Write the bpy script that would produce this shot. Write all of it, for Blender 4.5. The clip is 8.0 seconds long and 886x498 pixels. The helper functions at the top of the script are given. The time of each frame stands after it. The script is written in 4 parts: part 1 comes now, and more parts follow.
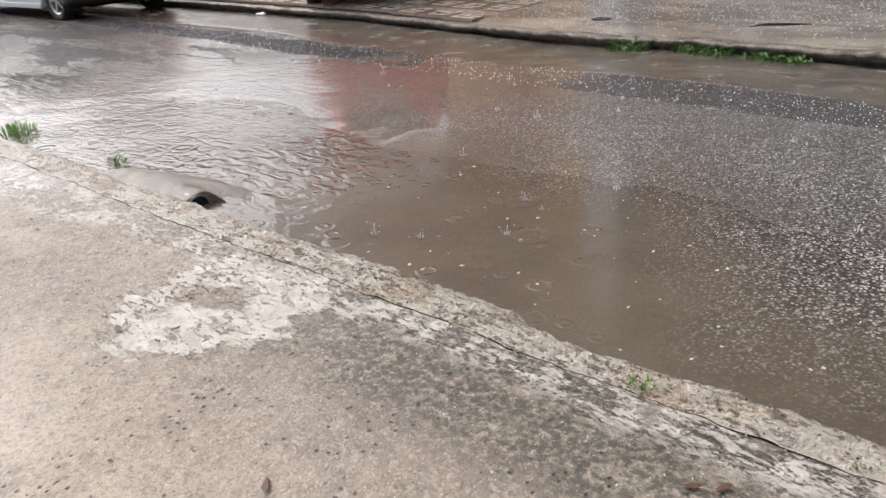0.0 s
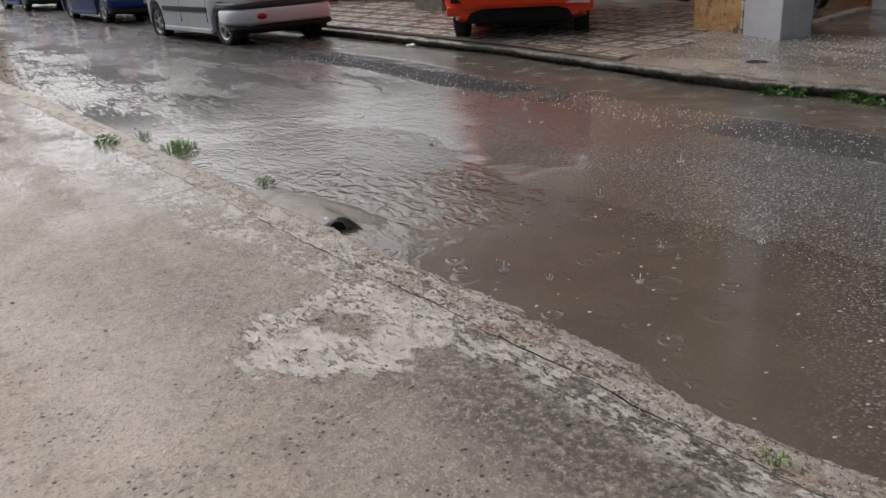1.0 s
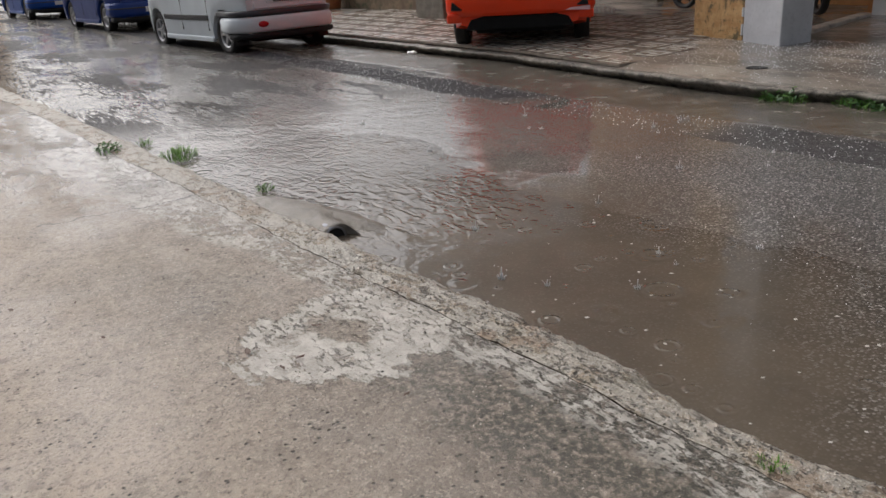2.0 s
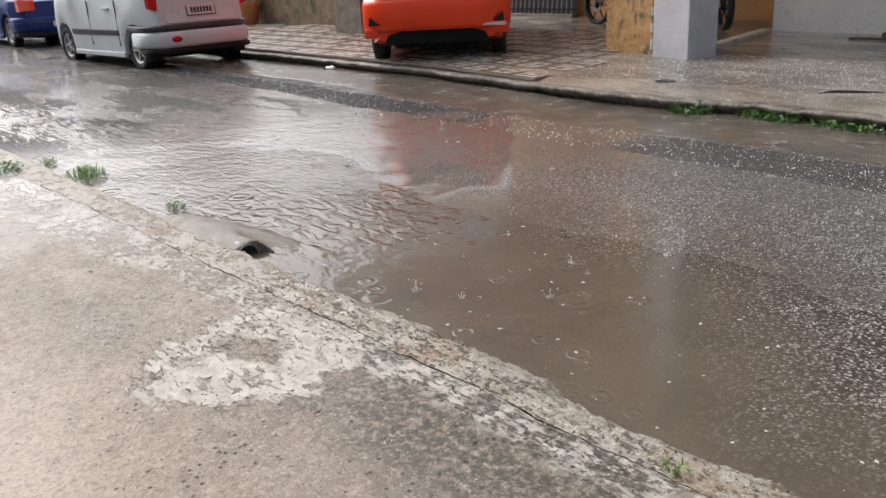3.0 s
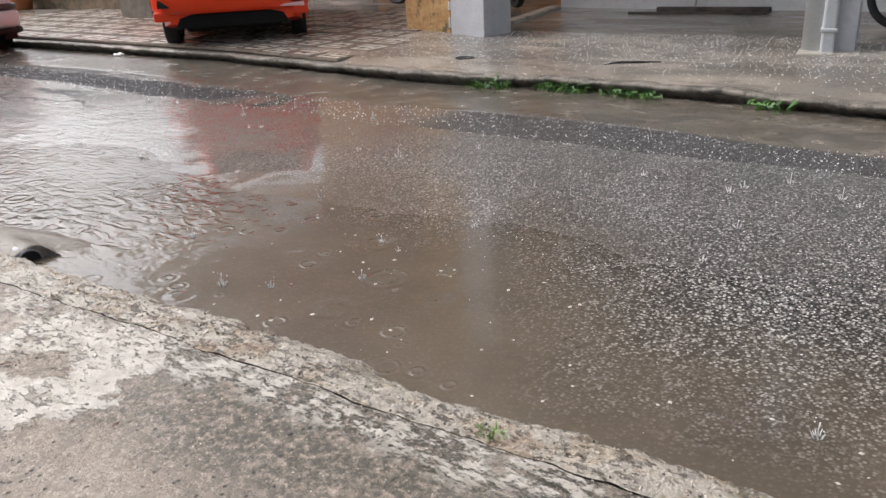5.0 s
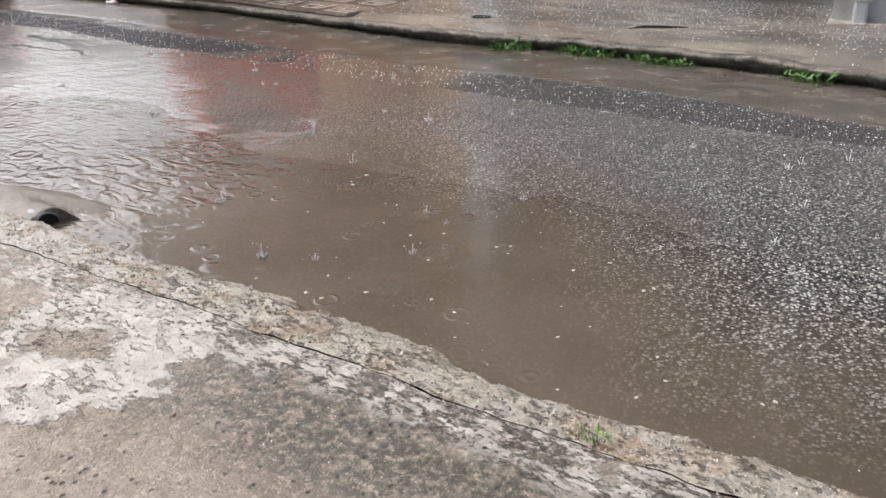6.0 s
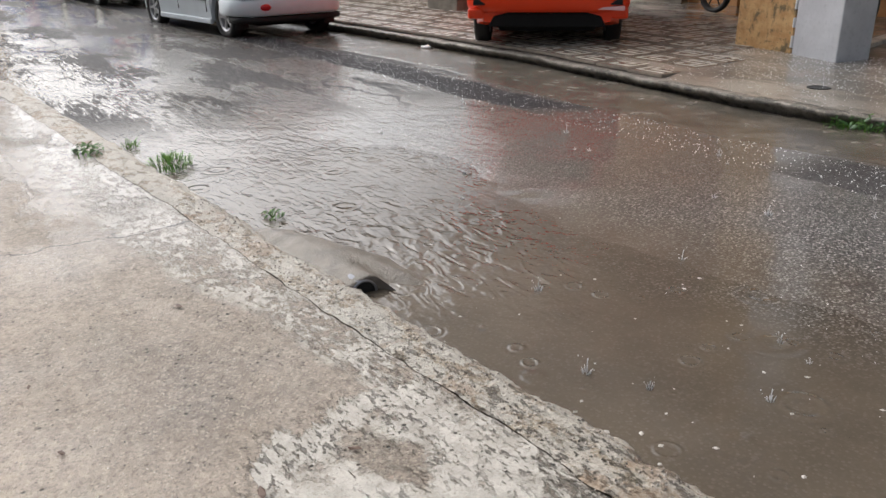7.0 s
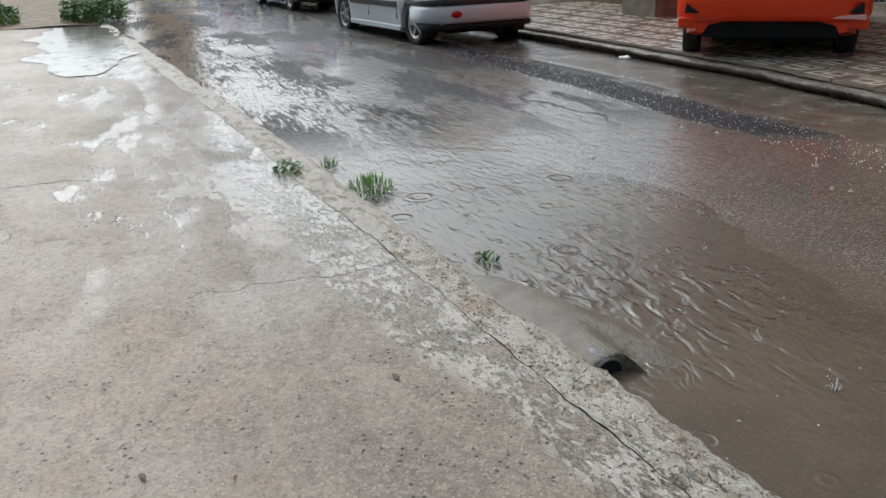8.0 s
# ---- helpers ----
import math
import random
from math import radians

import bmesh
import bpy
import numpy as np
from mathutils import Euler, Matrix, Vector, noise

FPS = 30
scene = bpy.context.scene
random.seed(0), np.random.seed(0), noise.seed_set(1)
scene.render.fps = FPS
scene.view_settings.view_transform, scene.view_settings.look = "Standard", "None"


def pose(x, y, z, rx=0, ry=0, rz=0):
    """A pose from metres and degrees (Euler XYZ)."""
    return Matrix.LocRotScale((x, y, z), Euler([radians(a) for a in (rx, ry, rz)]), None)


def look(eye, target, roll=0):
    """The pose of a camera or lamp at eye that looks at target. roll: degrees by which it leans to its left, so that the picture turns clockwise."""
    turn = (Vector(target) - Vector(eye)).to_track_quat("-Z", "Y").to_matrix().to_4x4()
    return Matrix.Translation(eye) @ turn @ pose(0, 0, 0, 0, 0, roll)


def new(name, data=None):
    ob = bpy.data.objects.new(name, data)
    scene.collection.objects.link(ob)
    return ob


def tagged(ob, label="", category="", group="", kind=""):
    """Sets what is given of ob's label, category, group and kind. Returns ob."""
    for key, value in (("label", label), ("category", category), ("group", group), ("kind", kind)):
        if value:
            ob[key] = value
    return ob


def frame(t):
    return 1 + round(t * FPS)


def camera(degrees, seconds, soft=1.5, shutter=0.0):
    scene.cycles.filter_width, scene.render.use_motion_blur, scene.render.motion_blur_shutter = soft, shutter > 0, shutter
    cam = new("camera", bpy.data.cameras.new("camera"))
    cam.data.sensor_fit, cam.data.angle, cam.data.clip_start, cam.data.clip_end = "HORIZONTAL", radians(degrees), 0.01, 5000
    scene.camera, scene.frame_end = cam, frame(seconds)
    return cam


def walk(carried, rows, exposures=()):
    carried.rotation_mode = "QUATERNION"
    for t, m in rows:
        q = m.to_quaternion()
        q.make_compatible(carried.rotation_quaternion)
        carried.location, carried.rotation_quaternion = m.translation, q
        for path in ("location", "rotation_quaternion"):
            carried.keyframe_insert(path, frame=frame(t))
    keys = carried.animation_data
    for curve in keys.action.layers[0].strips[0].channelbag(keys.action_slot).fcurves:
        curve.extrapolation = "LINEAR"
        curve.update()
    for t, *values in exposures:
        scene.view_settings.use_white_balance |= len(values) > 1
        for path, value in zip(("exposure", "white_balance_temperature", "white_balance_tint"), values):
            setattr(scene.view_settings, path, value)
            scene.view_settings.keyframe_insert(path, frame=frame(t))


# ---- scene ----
cam = camera(58.1, 8.0)
PATH = [
    (0, (-0.035, 0.597, 1.095), (-1.399, 1.824, 0.299), -4.0),
    (0.5, (-0.049, 0.621, 1.11), (-1.571, 1.692, 0.378), -3.6),
    (1, (-0.052, 0.619, 1.117), (-1.638, 1.612, 0.41), -3.4),
    (2.5, (-0.028, 0.653, 1.109), (-1.62, 1.659, 0.434), -3.6),
    (3, (-0.017, 0.683, 1.104), (-1.515, 1.829, 0.438), -3.1),
    (3.5, (0.003, 0.714, 1.102), (-1.318, 2.049, 0.417), -2.9),
    (4, (0.002, 0.73, 1.098), (-1.247, 2.131, 0.408), -2.7),
    (4.5, (0.001, 0.742, 1.092), (-1.222, 2.164, 0.398), -2.9),
    (4.7, (0.002, 0.743, 1.091), (-1.203, 2.179, 0.394), -3.4),
    (5.8, (-0.234, 0.758, 1.03), (-1.332, 2.218, 0.215), -1.5),
    (6, (-0.338, 0.74, 1.057), (-1.453, 2.185, 0.238), -1.1),
    (6.5, (-0.583, 0.756, 1.079), (-1.857, 2.05, 0.24), -1.1),
    (6.8, (-0.713, 0.815, 1.125), (-2.219, 1.897, 0.376), -1.4),
    (7, (-0.803, 0.825, 1.139), (-2.369, 1.84, 0.418), -0.7),
    (7.2, (-0.9, 0.831, 1.129), (-2.503, 1.785, 0.41), -0.2),
    (7.5, (-1.077, 0.815, 1.144), (-2.735, 1.673, 0.426), -0.6),
    (8, (-1.391, 0.815, 1.158), (-3.137, 1.485, 0.45), -1.6),
]
walk(cam, [(t, look(eye, target, roll)) for t, eye, target, roll in PATH], exposures=[(0.0, 0.42, 6250, 12), (0.5, 0.05, 6250, 12), (1.0, -0.4, 6250, 12), (2.5, -0.06, 6250, 11), (3.0, 0.27, 6250, 11), (3.5, 0.36, 6250, 12), (4.5, 0.42, 6200, 12), (6.0, 0.42, 6200, 12), (6.5, 0.47, 6200, 11), (7.0, 0.14, 6200, 10), (7.5, 0.02, 6000, 7), (8.0, -0.2, 5850, 5)])

# ---- world and light ----
world = bpy.data.worlds.new("overcast_sky")
scene.world = world
world.use_nodes = True
wn, wl = world.node_tree.nodes, world.node_tree.links
sky = wn.new("ShaderNodeTexSky")
sky.sky_type, sky.sun_disc = "NISHITA", False
sky.sun_elevation, sky.sun_rotation, sky.dust_density = radians(46), radians(-98), 9.0
cloud = wn.new("ShaderNodeHueSaturation")
cloud.inputs["Saturation"].default_value = 0.4
wl.new(sky.outputs[0], cloud.inputs["Color"])
wl.new(cloud.outputs[0], wn["Background"].inputs[0])
wn["Background"].inputs[1].default_value = 0.15
sun = new("sun", bpy.data.lights.new("sun", "SUN"))
sun.data.energy, sun.data.angle, sun.data.color = 1.15, radians(95), (1.0, 0.98, 0.96)
sun.matrix_world = look((-5.6, -0.9, 7.1), (0, 0, 0))


# ---- node helpers ----
class Mat:
    """A small wrapper that writes node materials in world-size coordinates."""

    def __init__(self, name, rough=0.6, metal=0.0, color=(0.5, 0.5, 0.5)):
        self.m = bpy.data.materials.new(name)
        self.m.use_nodes = True
        self.nt = self.m.node_tree
        self.b = self.nt.nodes["Principled BSDF"]
        self.b.inputs["Roughness"].default_value = rough
        self.b.inputs["Metallic"].default_value = metal
        self.b.inputs["Base Color"].default_value = (*color, 1)
        self.tc = self.nt.nodes.new("ShaderNodeTexCoord")
        self.co = self.tc.outputs["Object"]

    def put(self, sock, v):
        if isinstance(v, (int, float)):
            sock.default_value = v
        elif isinstance(v, tuple):
            sock.default_value = (*v, 1) if len(v) == 3 and len(sock.default_value) == 4 else v
        else:
            self.nt.links.new(v, sock)

    def f(self, op, a, b=0.0, c=0.0, clamp=False):
        n = self.nt.nodes.new("ShaderNodeMath")
        n.operation, n.use_clamp = op, clamp
        for s, v in zip(n.inputs, (a, b, c)):
            self.put(s, v)
        return n.outputs[0]

    def stretch(self, sx, sy, sz=1.0, rz=0.0):
        n = self.nt.nodes.new("ShaderNodeMapping")
        self.put(n.inputs["Vector"], self.co)
        n.inputs["Scale"].default_value = (sx, sy, sz)
        n.inputs["Rotation"].default_value = (0, 0, radians(rz))
        return n.outputs[0]

    def noise(self, scale, detail=4.0, rough=0.6, vec=None, dist=0.0):
        n = self.nt.nodes.new("ShaderNodeTexNoise")
        self.put(n.inputs["Vector"], vec or self.co)
        n.inputs["Scale"].default_value, n.inputs["Detail"].default_value = scale, detail
        n.inputs["Roughness"].default_value, n.inputs["Distortion"].default_value = rough, dist
        return n.outputs["Fac"]

    def vor(self, scale, vec=None, out="Distance", feature="F1"):
        n = self.nt.nodes.new("ShaderNodeTexVoronoi")
        n.feature = feature
        self.put(n.inputs["Vector"], vec or self.co)
        n.inputs["Scale"].default_value = scale
        return n.outputs[out]

    def xyz(self, vec=None):
        n = self.nt.nodes.new("ShaderNodeSeparateXYZ")
        self.put(n.inputs[0], vec or self.co)
        return n.outputs

    def sm(self, v, a, b, lo=0.0, hi=1.0):
        n = self.nt.nodes.new("ShaderNodeMapRange")
        n.interpolation_type = "SMOOTHSTEP"
        self.put(n.inputs[0], v)
        for i, q in zip((1, 2, 3, 4), (a, b, lo, hi)):
            n.inputs[i].default_value = q
        return n.outputs[0]

    def mix(self, fac, a, b, blend="MIX"):
        n = self.nt.nodes.new("ShaderNodeMix")
        n.data_type, n.blend_type = "RGBA", blend
        self.put(n.inputs[0], fac)
        self.put(n.inputs[6], a)
        self.put(n.inputs[7], b)
        return n.outputs[2]

    def bump(self, height, strength=0.5, distance=0.01, after=None):
        n = self.nt.nodes.new("ShaderNodeBump")
        n.inputs["Strength"].default_value, n.inputs["Distance"].default_value = strength, distance
        self.put(n.inputs["Height"], height)
        if after is not None:
            self.put(n.inputs["Normal"], after)
        return n.outputs[0]

    def set(self, **kw):
        for k, v in kw.items():
            self.put(self.b.inputs[{"color": "Base Color", "rough": "Roughness", "normal": "Normal", "metal": "Metallic", "coat": "Coat Weight", "spec": "Specular IOR Level", "trans": "Transmission Weight"}[k]], v)
        return self.m


def kerb_v(s):
    """Distance from the near kerb joint, towards the road."""
    x, y, _ = s.xyz()
    return s.f("SUBTRACT", y, s.f("MULTIPLY_ADD", x, 0.085, 2.06)), x, y


# ---- materials ----
def pavement_material():
    s = Mat("wet_pavement_concrete")
    v, x, y = kerb_v(s)
    big, mid, fine, grit = s.noise(0.9, 5), s.noise(5, 6, 0.65), s.noise(45, 5, 0.7), s.noise(180, 3, 0.7)
    col = s.mix(s.sm(big, 0.35, 0.66), (0.275, 0.228, 0.185), (0.43, 0.355, 0.285))
    col = s.mix(s.f("MULTIPLY", s.sm(mid, 0.42, 0.66), 0.55), col, (0.19, 0.17, 0.145))
    col = s.mix(s.f("MULTIPLY", s.sm(s.noise(1.7, 5, 0.6, s.stretch(1, 1, 1, 30)), 0.52, 0.68), 0.5), col, (0.41, 0.36, 0.3))
    col = s.mix(s.f("MULTIPLY", s.sm(fine, 0.48, 0.66), 0.55), col, (0.13, 0.115, 0.1))
    col = s.mix(s.f("MULTIPLY", s.sm(grit, 0.56, 0.7), 0.35), col, (0.46, 0.42, 0.36))
    # dark algae band inside the kerb
    band = s.f("MULTIPLY", s.sm(s.f("ADD", v, s.f("MULTIPLY", s.noise(3.2, 5), 0.35)), -0.34, -0.12), s.sm(s.noise(9, 7, 0.75), 0.34, 0.5))
    band = s.f("MULTIPLY", band, s.sm(x, -2.6, -1.5))
    # damp darker field behind the cement patch
    damp = s.f("MULTIPLY", s.sm(s.f("ADD", v, s.f("MULTIPLY", s.noise(1.6, 4), 0.9)), -0.4, 0.12), s.sm(s.noise(2.2, 6, 0.65), 0.3, 0.55))
    col = s.mix(s.f("MULTIPLY", damp, 0.3), col, (0.155, 0.138, 0.108))
    # paler concrete colour away from the kerb
    col = s.mix(s.f("MULTIPLY", s.sm(s.f("ADD", v, s.f("MULTIPLY", s.f("SUBTRACT", s.noise(1.1, 5), 0.5), 0.7)), -0.55, -1.25), 0.5), col, (0.56, 0.475, 0.385))
    # exposed aggregate and coarse mottling
    cell = s.nt.nodes.new("ShaderNodeSeparateColor")
    s.put(cell.inputs[0], s.vor(150, out="Color"))
    col = s.mix(s.sm(cell.outputs[0], 0.72, 0.95, 0.0, 0.5), col, (0.56, 0.48, 0.385))
    col = s.mix(s.sm(cell.outputs[1], 0.72, 0.95, 0.0, 0.5), col, (0.11, 0.095, 0.08))
    lump = s.nt.nodes.new("ShaderNodeSeparateColor")
    s.put(lump.inputs[0], s.vor(48, out="Color"))
    col = s.mix(s.sm(lump.outputs[0], 0.6, 1.0, 0.0, 0.26), col, (0.16, 0.135, 0.11))
    col = s.mix(s.sm(lump.outputs[1], 0.65, 1.0, 0.0, 0.25), col, (0.52, 0.44, 0.35))
    blot = s.noise(20, 5, 0.75)
    col = s.mix(s.sm(blot, 0.54, 0.68, 0.0, 0.55), col, (0.14, 0.12, 0.1))
    col = s.mix(s.sm(blot, 0.44, 0.32, 0.0, 0.4), col, (0.52, 0.44, 0.35))
    speck = s.f("MULTIPLY", s.sm(s.vor(52), 0.2, 0.1), s.sm(s.noise(6, 3), 0.45, 0.6))
    col = s.mix(s.f("MULTIPLY", speck, 0.6), col, (0.07, 0.06, 0.05))
    col = s.mix(0.1, col, (0.36, 0.26, 0.17))
    col = s.mix(s.f("MULTIPLY", s.f("MULTIPLY", band, s.sm(s.noise(40, 5, 0.75), 0.36, 0.56)), 0.92), col, (0.05, 0.048, 0.034))
    # round rain spots
    spot = s.f("MULTIPLY", s.sm(s.vor(11), 0.3, 0.16), s.sm(s.noise(2.5, 2), 0.5, 0.6))
    col = s.mix(s.f("MULTIPLY", spot, 0.4), col, (0.15, 0.125, 0.1))
    # worn whitewash beside the joint, widened up the street to carry wet sheen too
    wear = s.f("ADD", s.f("MULTIPLY", s.noise(6, 5, 0.6), 0.35), s.f("MULTIPLY", s.noise(20, 8, 0.8, s.stretch(1, 2.0, 1, 10)), 0.65))
    edge = s.sm(s.f("ADD", s.f("ADD", v, s.sm(x, -2.6, -4.0, 0.0, 0.16)), s.f("MULTIPLY", s.f("SUBTRACT", s.noise(2.4, 4), 0.5), 0.22)), -0.2, -0.1)
    white = s.f("MULTIPLY", edge, s.sm(wear, 0.475, 0.5))
    # cement patch with a feathered, flaked outline
    dx = s.f("MULTIPLY", s.f("ADD", x, 2.18), 3.3)
    dy = s.f("MULTIPLY", s.f("SUBTRACT", y, 1.56), 3.0)
    r = s.f("SQRT", s.f("ADD", s.f("MULTIPLY", dx, dx), s.f("MULTIPLY", dy, dy)))
    r = s.f("ADD", r, s.f("MULTIPLY", s.f("SUBTRACT", s.noise(5.0, 8, 0.66, s.stretch(0.7, 1.5, 1, -40)), 0.5), 1.5))
    hx = s.f("MULTIPLY", s.f("ADD", x, 2.23), 5.0)
    hy = s.f("MULTIPLY", s.f("SUBTRACT", y, 1.57), 10.0)
    hole = s.f("SQRT", s.f("ADD", s.f("MULTIPLY", hx, hx), s.f("MULTIPLY", hy, hy)))
    hole = s.sm(s.f("ADD", hole, s.f("MULTIPLY", s.f("SUBTRACT", s.noise(9, 6, 0.7), 0.5), 3.0)), 0.45, 0.95)
    patch = s.f("MULTIPLY", s.f("MULTIPLY", s.sm(r, 1.03, 0.97), hole), s.sm(s.noise(12, 7, 0.7, s.stretch(0.6, 2.0, 1, -40)), 0.36, 0.4))
    pale = s.f("MULTIPLY", s.f("MAXIMUM", white, patch), s.sm(s.noise(9, 7, 0.7), 0.36, 0.44, 0.25, 1.0))
    pcol = s.mix(s.sm(s.noise(14, 5), 0.35, 0.65), (0.42, 0.39, 0.34), (0.58, 0.55, 0.49))
    col = s.mix(s.f("MULTIPLY", pale, 0.9), col, pcol)
    fleck = s.f("MULTIPLY", s.sm(s.noise(34, 5, 0.7, s.stretch(0.55, 1.5, 1, -40)), 0.55, 0.6), s.f("MULTIPLY", s.sm(x, -3.4, -2.2, 0.25, 1.0), s.sm(s.noise(3.5, 4), 0.4, 0.56)))
    fleck = s.f("MULTIPLY", fleck, s.f("MAXIMUM", edge, s.sm(r, 1.3, 0.9)))
    col = s.mix(s.f("MULTIPLY", fleck, 0.75), col, (0.085, 0.072, 0.056))
    grime = s.f("MULTIPLY", s.sm(s.noise(55, 6, 0.8), 0.53, 0.6), pale)
    col = s.mix(s.f("MULTIPLY", grime, 0.4), col, (0.2, 0.175, 0.145))
    # black pits
    pit = s.f("MULTIPLY", s.sm(s.vor(34), 0.22, 0.1), s.sm(s.noise(5, 4), 0.48, 0.58))
    col = s.mix(s.f("MULTIPLY", pit, 0.85), col, (0.03, 0.028, 0.025))
    # hairline cracks across the slab
    wav1 = s.f("MULTIPLY", s.f("SUBTRACT", s.noise(5, 5), 0.5), 0.3)
    c1 = s.f("MULTIPLY", s.sm(s.f("ABSOLUTE", s.f("ADD", s.f("ADD", x, 4.18), wav1)), 0.009, 0.003), s.sm(y, 0.8, 1.0))
    c2 = s.f("MULTIPLY", s.sm(s.f("ABSOLUTE", s.f("ADD", s.f("ADD", x, 6.06), wav1)), 0.014, 0.005), s.sm(y, 0.95, 0.75))
    col = s.mix(s.f("MAXIMUM", c1, c2), col, (0.04, 0.036, 0.03))
    # standing film of water further up the street
    film = s.f("MULTIPLY", s.sm(x, -3.3, -5.4), s.sm(s.f("ADD", s.f("MULTIPLY", v, 0.17), s.noise(1.7, 7, 0.65, s.stretch(0.7, 1.8))), 0.32, 0.43))
    rough = s.f("MULTIPLY_ADD", s.noise(2.3, 5), -0.5, 0.8)
    rough = s.f("ADD", rough, s.f("MULTIPLY", fine, 0.12))
    rough = s.f("MULTIPLY_ADD", film, s.f("SUBTRACT", 0.1, rough), rough)
    col = s.mix(s.f("MULTIPLY", film, 0.45), col, (0.13, 0.115, 0.1))
    h = s.f("ADD", s.f("MULTIPLY", mid, 0.5), s.f("ADD", s.f("MULTIPLY", fine, 0.35), s.f("MULTIPLY", grit, 0.15)))
    h = s.f("MULTIPLY", s.f("ADD", h, s.f("MULTIPLY", blot, 0.5)), s.f("MULTIPLY_ADD", pale, -0.5, 1.0))
    h = s.f("SUBTRACT", s.f("MULTIPLY_ADD", pale, 0.6, h), s.f("MULTIPLY", fleck, 0.5))
    h = s.f("SUBTRACT", h, s.f("MULTIPLY", pit, 0.5))
    h = s.f("MULTIPLY", h, s.f("SUBTRACT", 1.0, s.f("MULTIPLY", film, 0.9)))
    col = s.mix(0.1, col, (0.05, 0.04, 0.03))
    s.put(s.b.inputs["Coat Weight"], s.sm(s.noise(1.5, 6, 0.65, s.stretch(0.7, 1.3)), 0.42, 0.66, 0.0, 0.4))
    s.b.inputs["Coat Roughness"].default_value, s.b.inputs["Coat IOR"].default_value = 0.3, 1.33
    s.put(s.b.inputs["Coat Normal"], s.bump(s.f("ADD", mid, fine), 0.35, 0.012))
    return s.set(color=col, rough=rough, normal=s.bump(h, 1.0, 0.016))


def kerb_material():
    s = Mat("worn_kerb_concrete")
    v, x, y = kerb_v(s)
    mid, fine, grit = s.noise(6, 6, 0.7), s.noise(40, 5, 0.75), s.noise(130, 4, 0.7)
    col = s.mix(s.sm(mid, 0.36, 0.62), (0.21, 0.162, 0.106), (0.39, 0.322, 0.238))
    col = s.mix(s.f("MULTIPLY", s.sm(fine, 0.5, 0.66), 0.75), col, (0.1, 0.09, 0.075))
    col = s.mix(s.f("MULTIPLY", s.sm(grit, 0.52, 0.64), 0.6), col, (0.66, 0.61, 0.52))
    cell = s.nt.nodes.new("ShaderNodeSeparateColor")
    s.put(cell.inputs[0], s.vor(95, out="Color"))
    col = s.mix(s.sm(cell.outputs[0], 0.7, 0.95, 0.0, 0.5), col, (0.66, 0.6, 0.5))
    col = s.mix(s.sm(cell.outputs[1], 0.74, 0.95, 0.0, 0.6), col, (0.07, 0.06, 0.048))
    hole = s.f("MULTIPLY", s.sm(s.vor(30), 0.3, 0.12), s.sm(s.noise(6, 4), 0.4, 0.55))
    col = s.mix(s.f("MULTIPLY", hole, 0.85), col, (0.05, 0.042, 0.035))
    wash = s.f("MULTIPLY", s.sm(x, -1.5, -2.8, 0.6, 1.0), s.sm(s.noise(9, 7, 0.72, s.stretch(0.7, 1.5, 1, -30)), 0.43, 0.5))
    col = s.mix(s.f("MULTIPLY", wash, 0.8), col, (0.56, 0.53, 0.47))
    fleck = s.f("MULTIPLY", s.sm(s.noise(32, 5, 0.72, s.stretch(0.6, 1.4, 1, -20)), 0.54, 0.59), s.f("MULTIPLY", s.sm(x, -3.4, -2.2, 0.2, 1.0), s.sm(s.noise(3.5, 4), 0.36, 0.52)))
    col = s.mix(s.f("MULTIPLY", fleck, 0.8), col, (0.075, 0.06, 0.045))
    hole = s.f("MAXIMUM", hole, fleck)
    moss = s.f("MULTIPLY", s.sm(s.noise(4.5, 5), 0.55, 0.68), s.sm(x, -3.0, -1.2))
    col = s.mix(s.f("MULTIPLY", moss, 0.4), col, (0.12, 0.118, 0.055))
    rust = s.sm(s.noise(3.6, 6, 0.7), 0.54, 0.62)
    col = s.mix(s.f("MULTIPLY", rust, 0.5), col, (0.3, 0.19, 0.11))
    rough = s.f("MULTIPLY_ADD", s.noise(3, 4), -0.45, 0.78)
    h = s.f("ADD", s.f("MULTIPLY", mid, 0.3), s.f("ADD", s.f("MULTIPLY", fine, 0.45), s.f("MULTIPLY", grit, 0.25)))
    return s.set(color=col, rough=rough, normal=s.bump(s.f("SUBTRACT", h, s.f("MULTIPLY", hole, 0.4)), 1.0, 0.03))


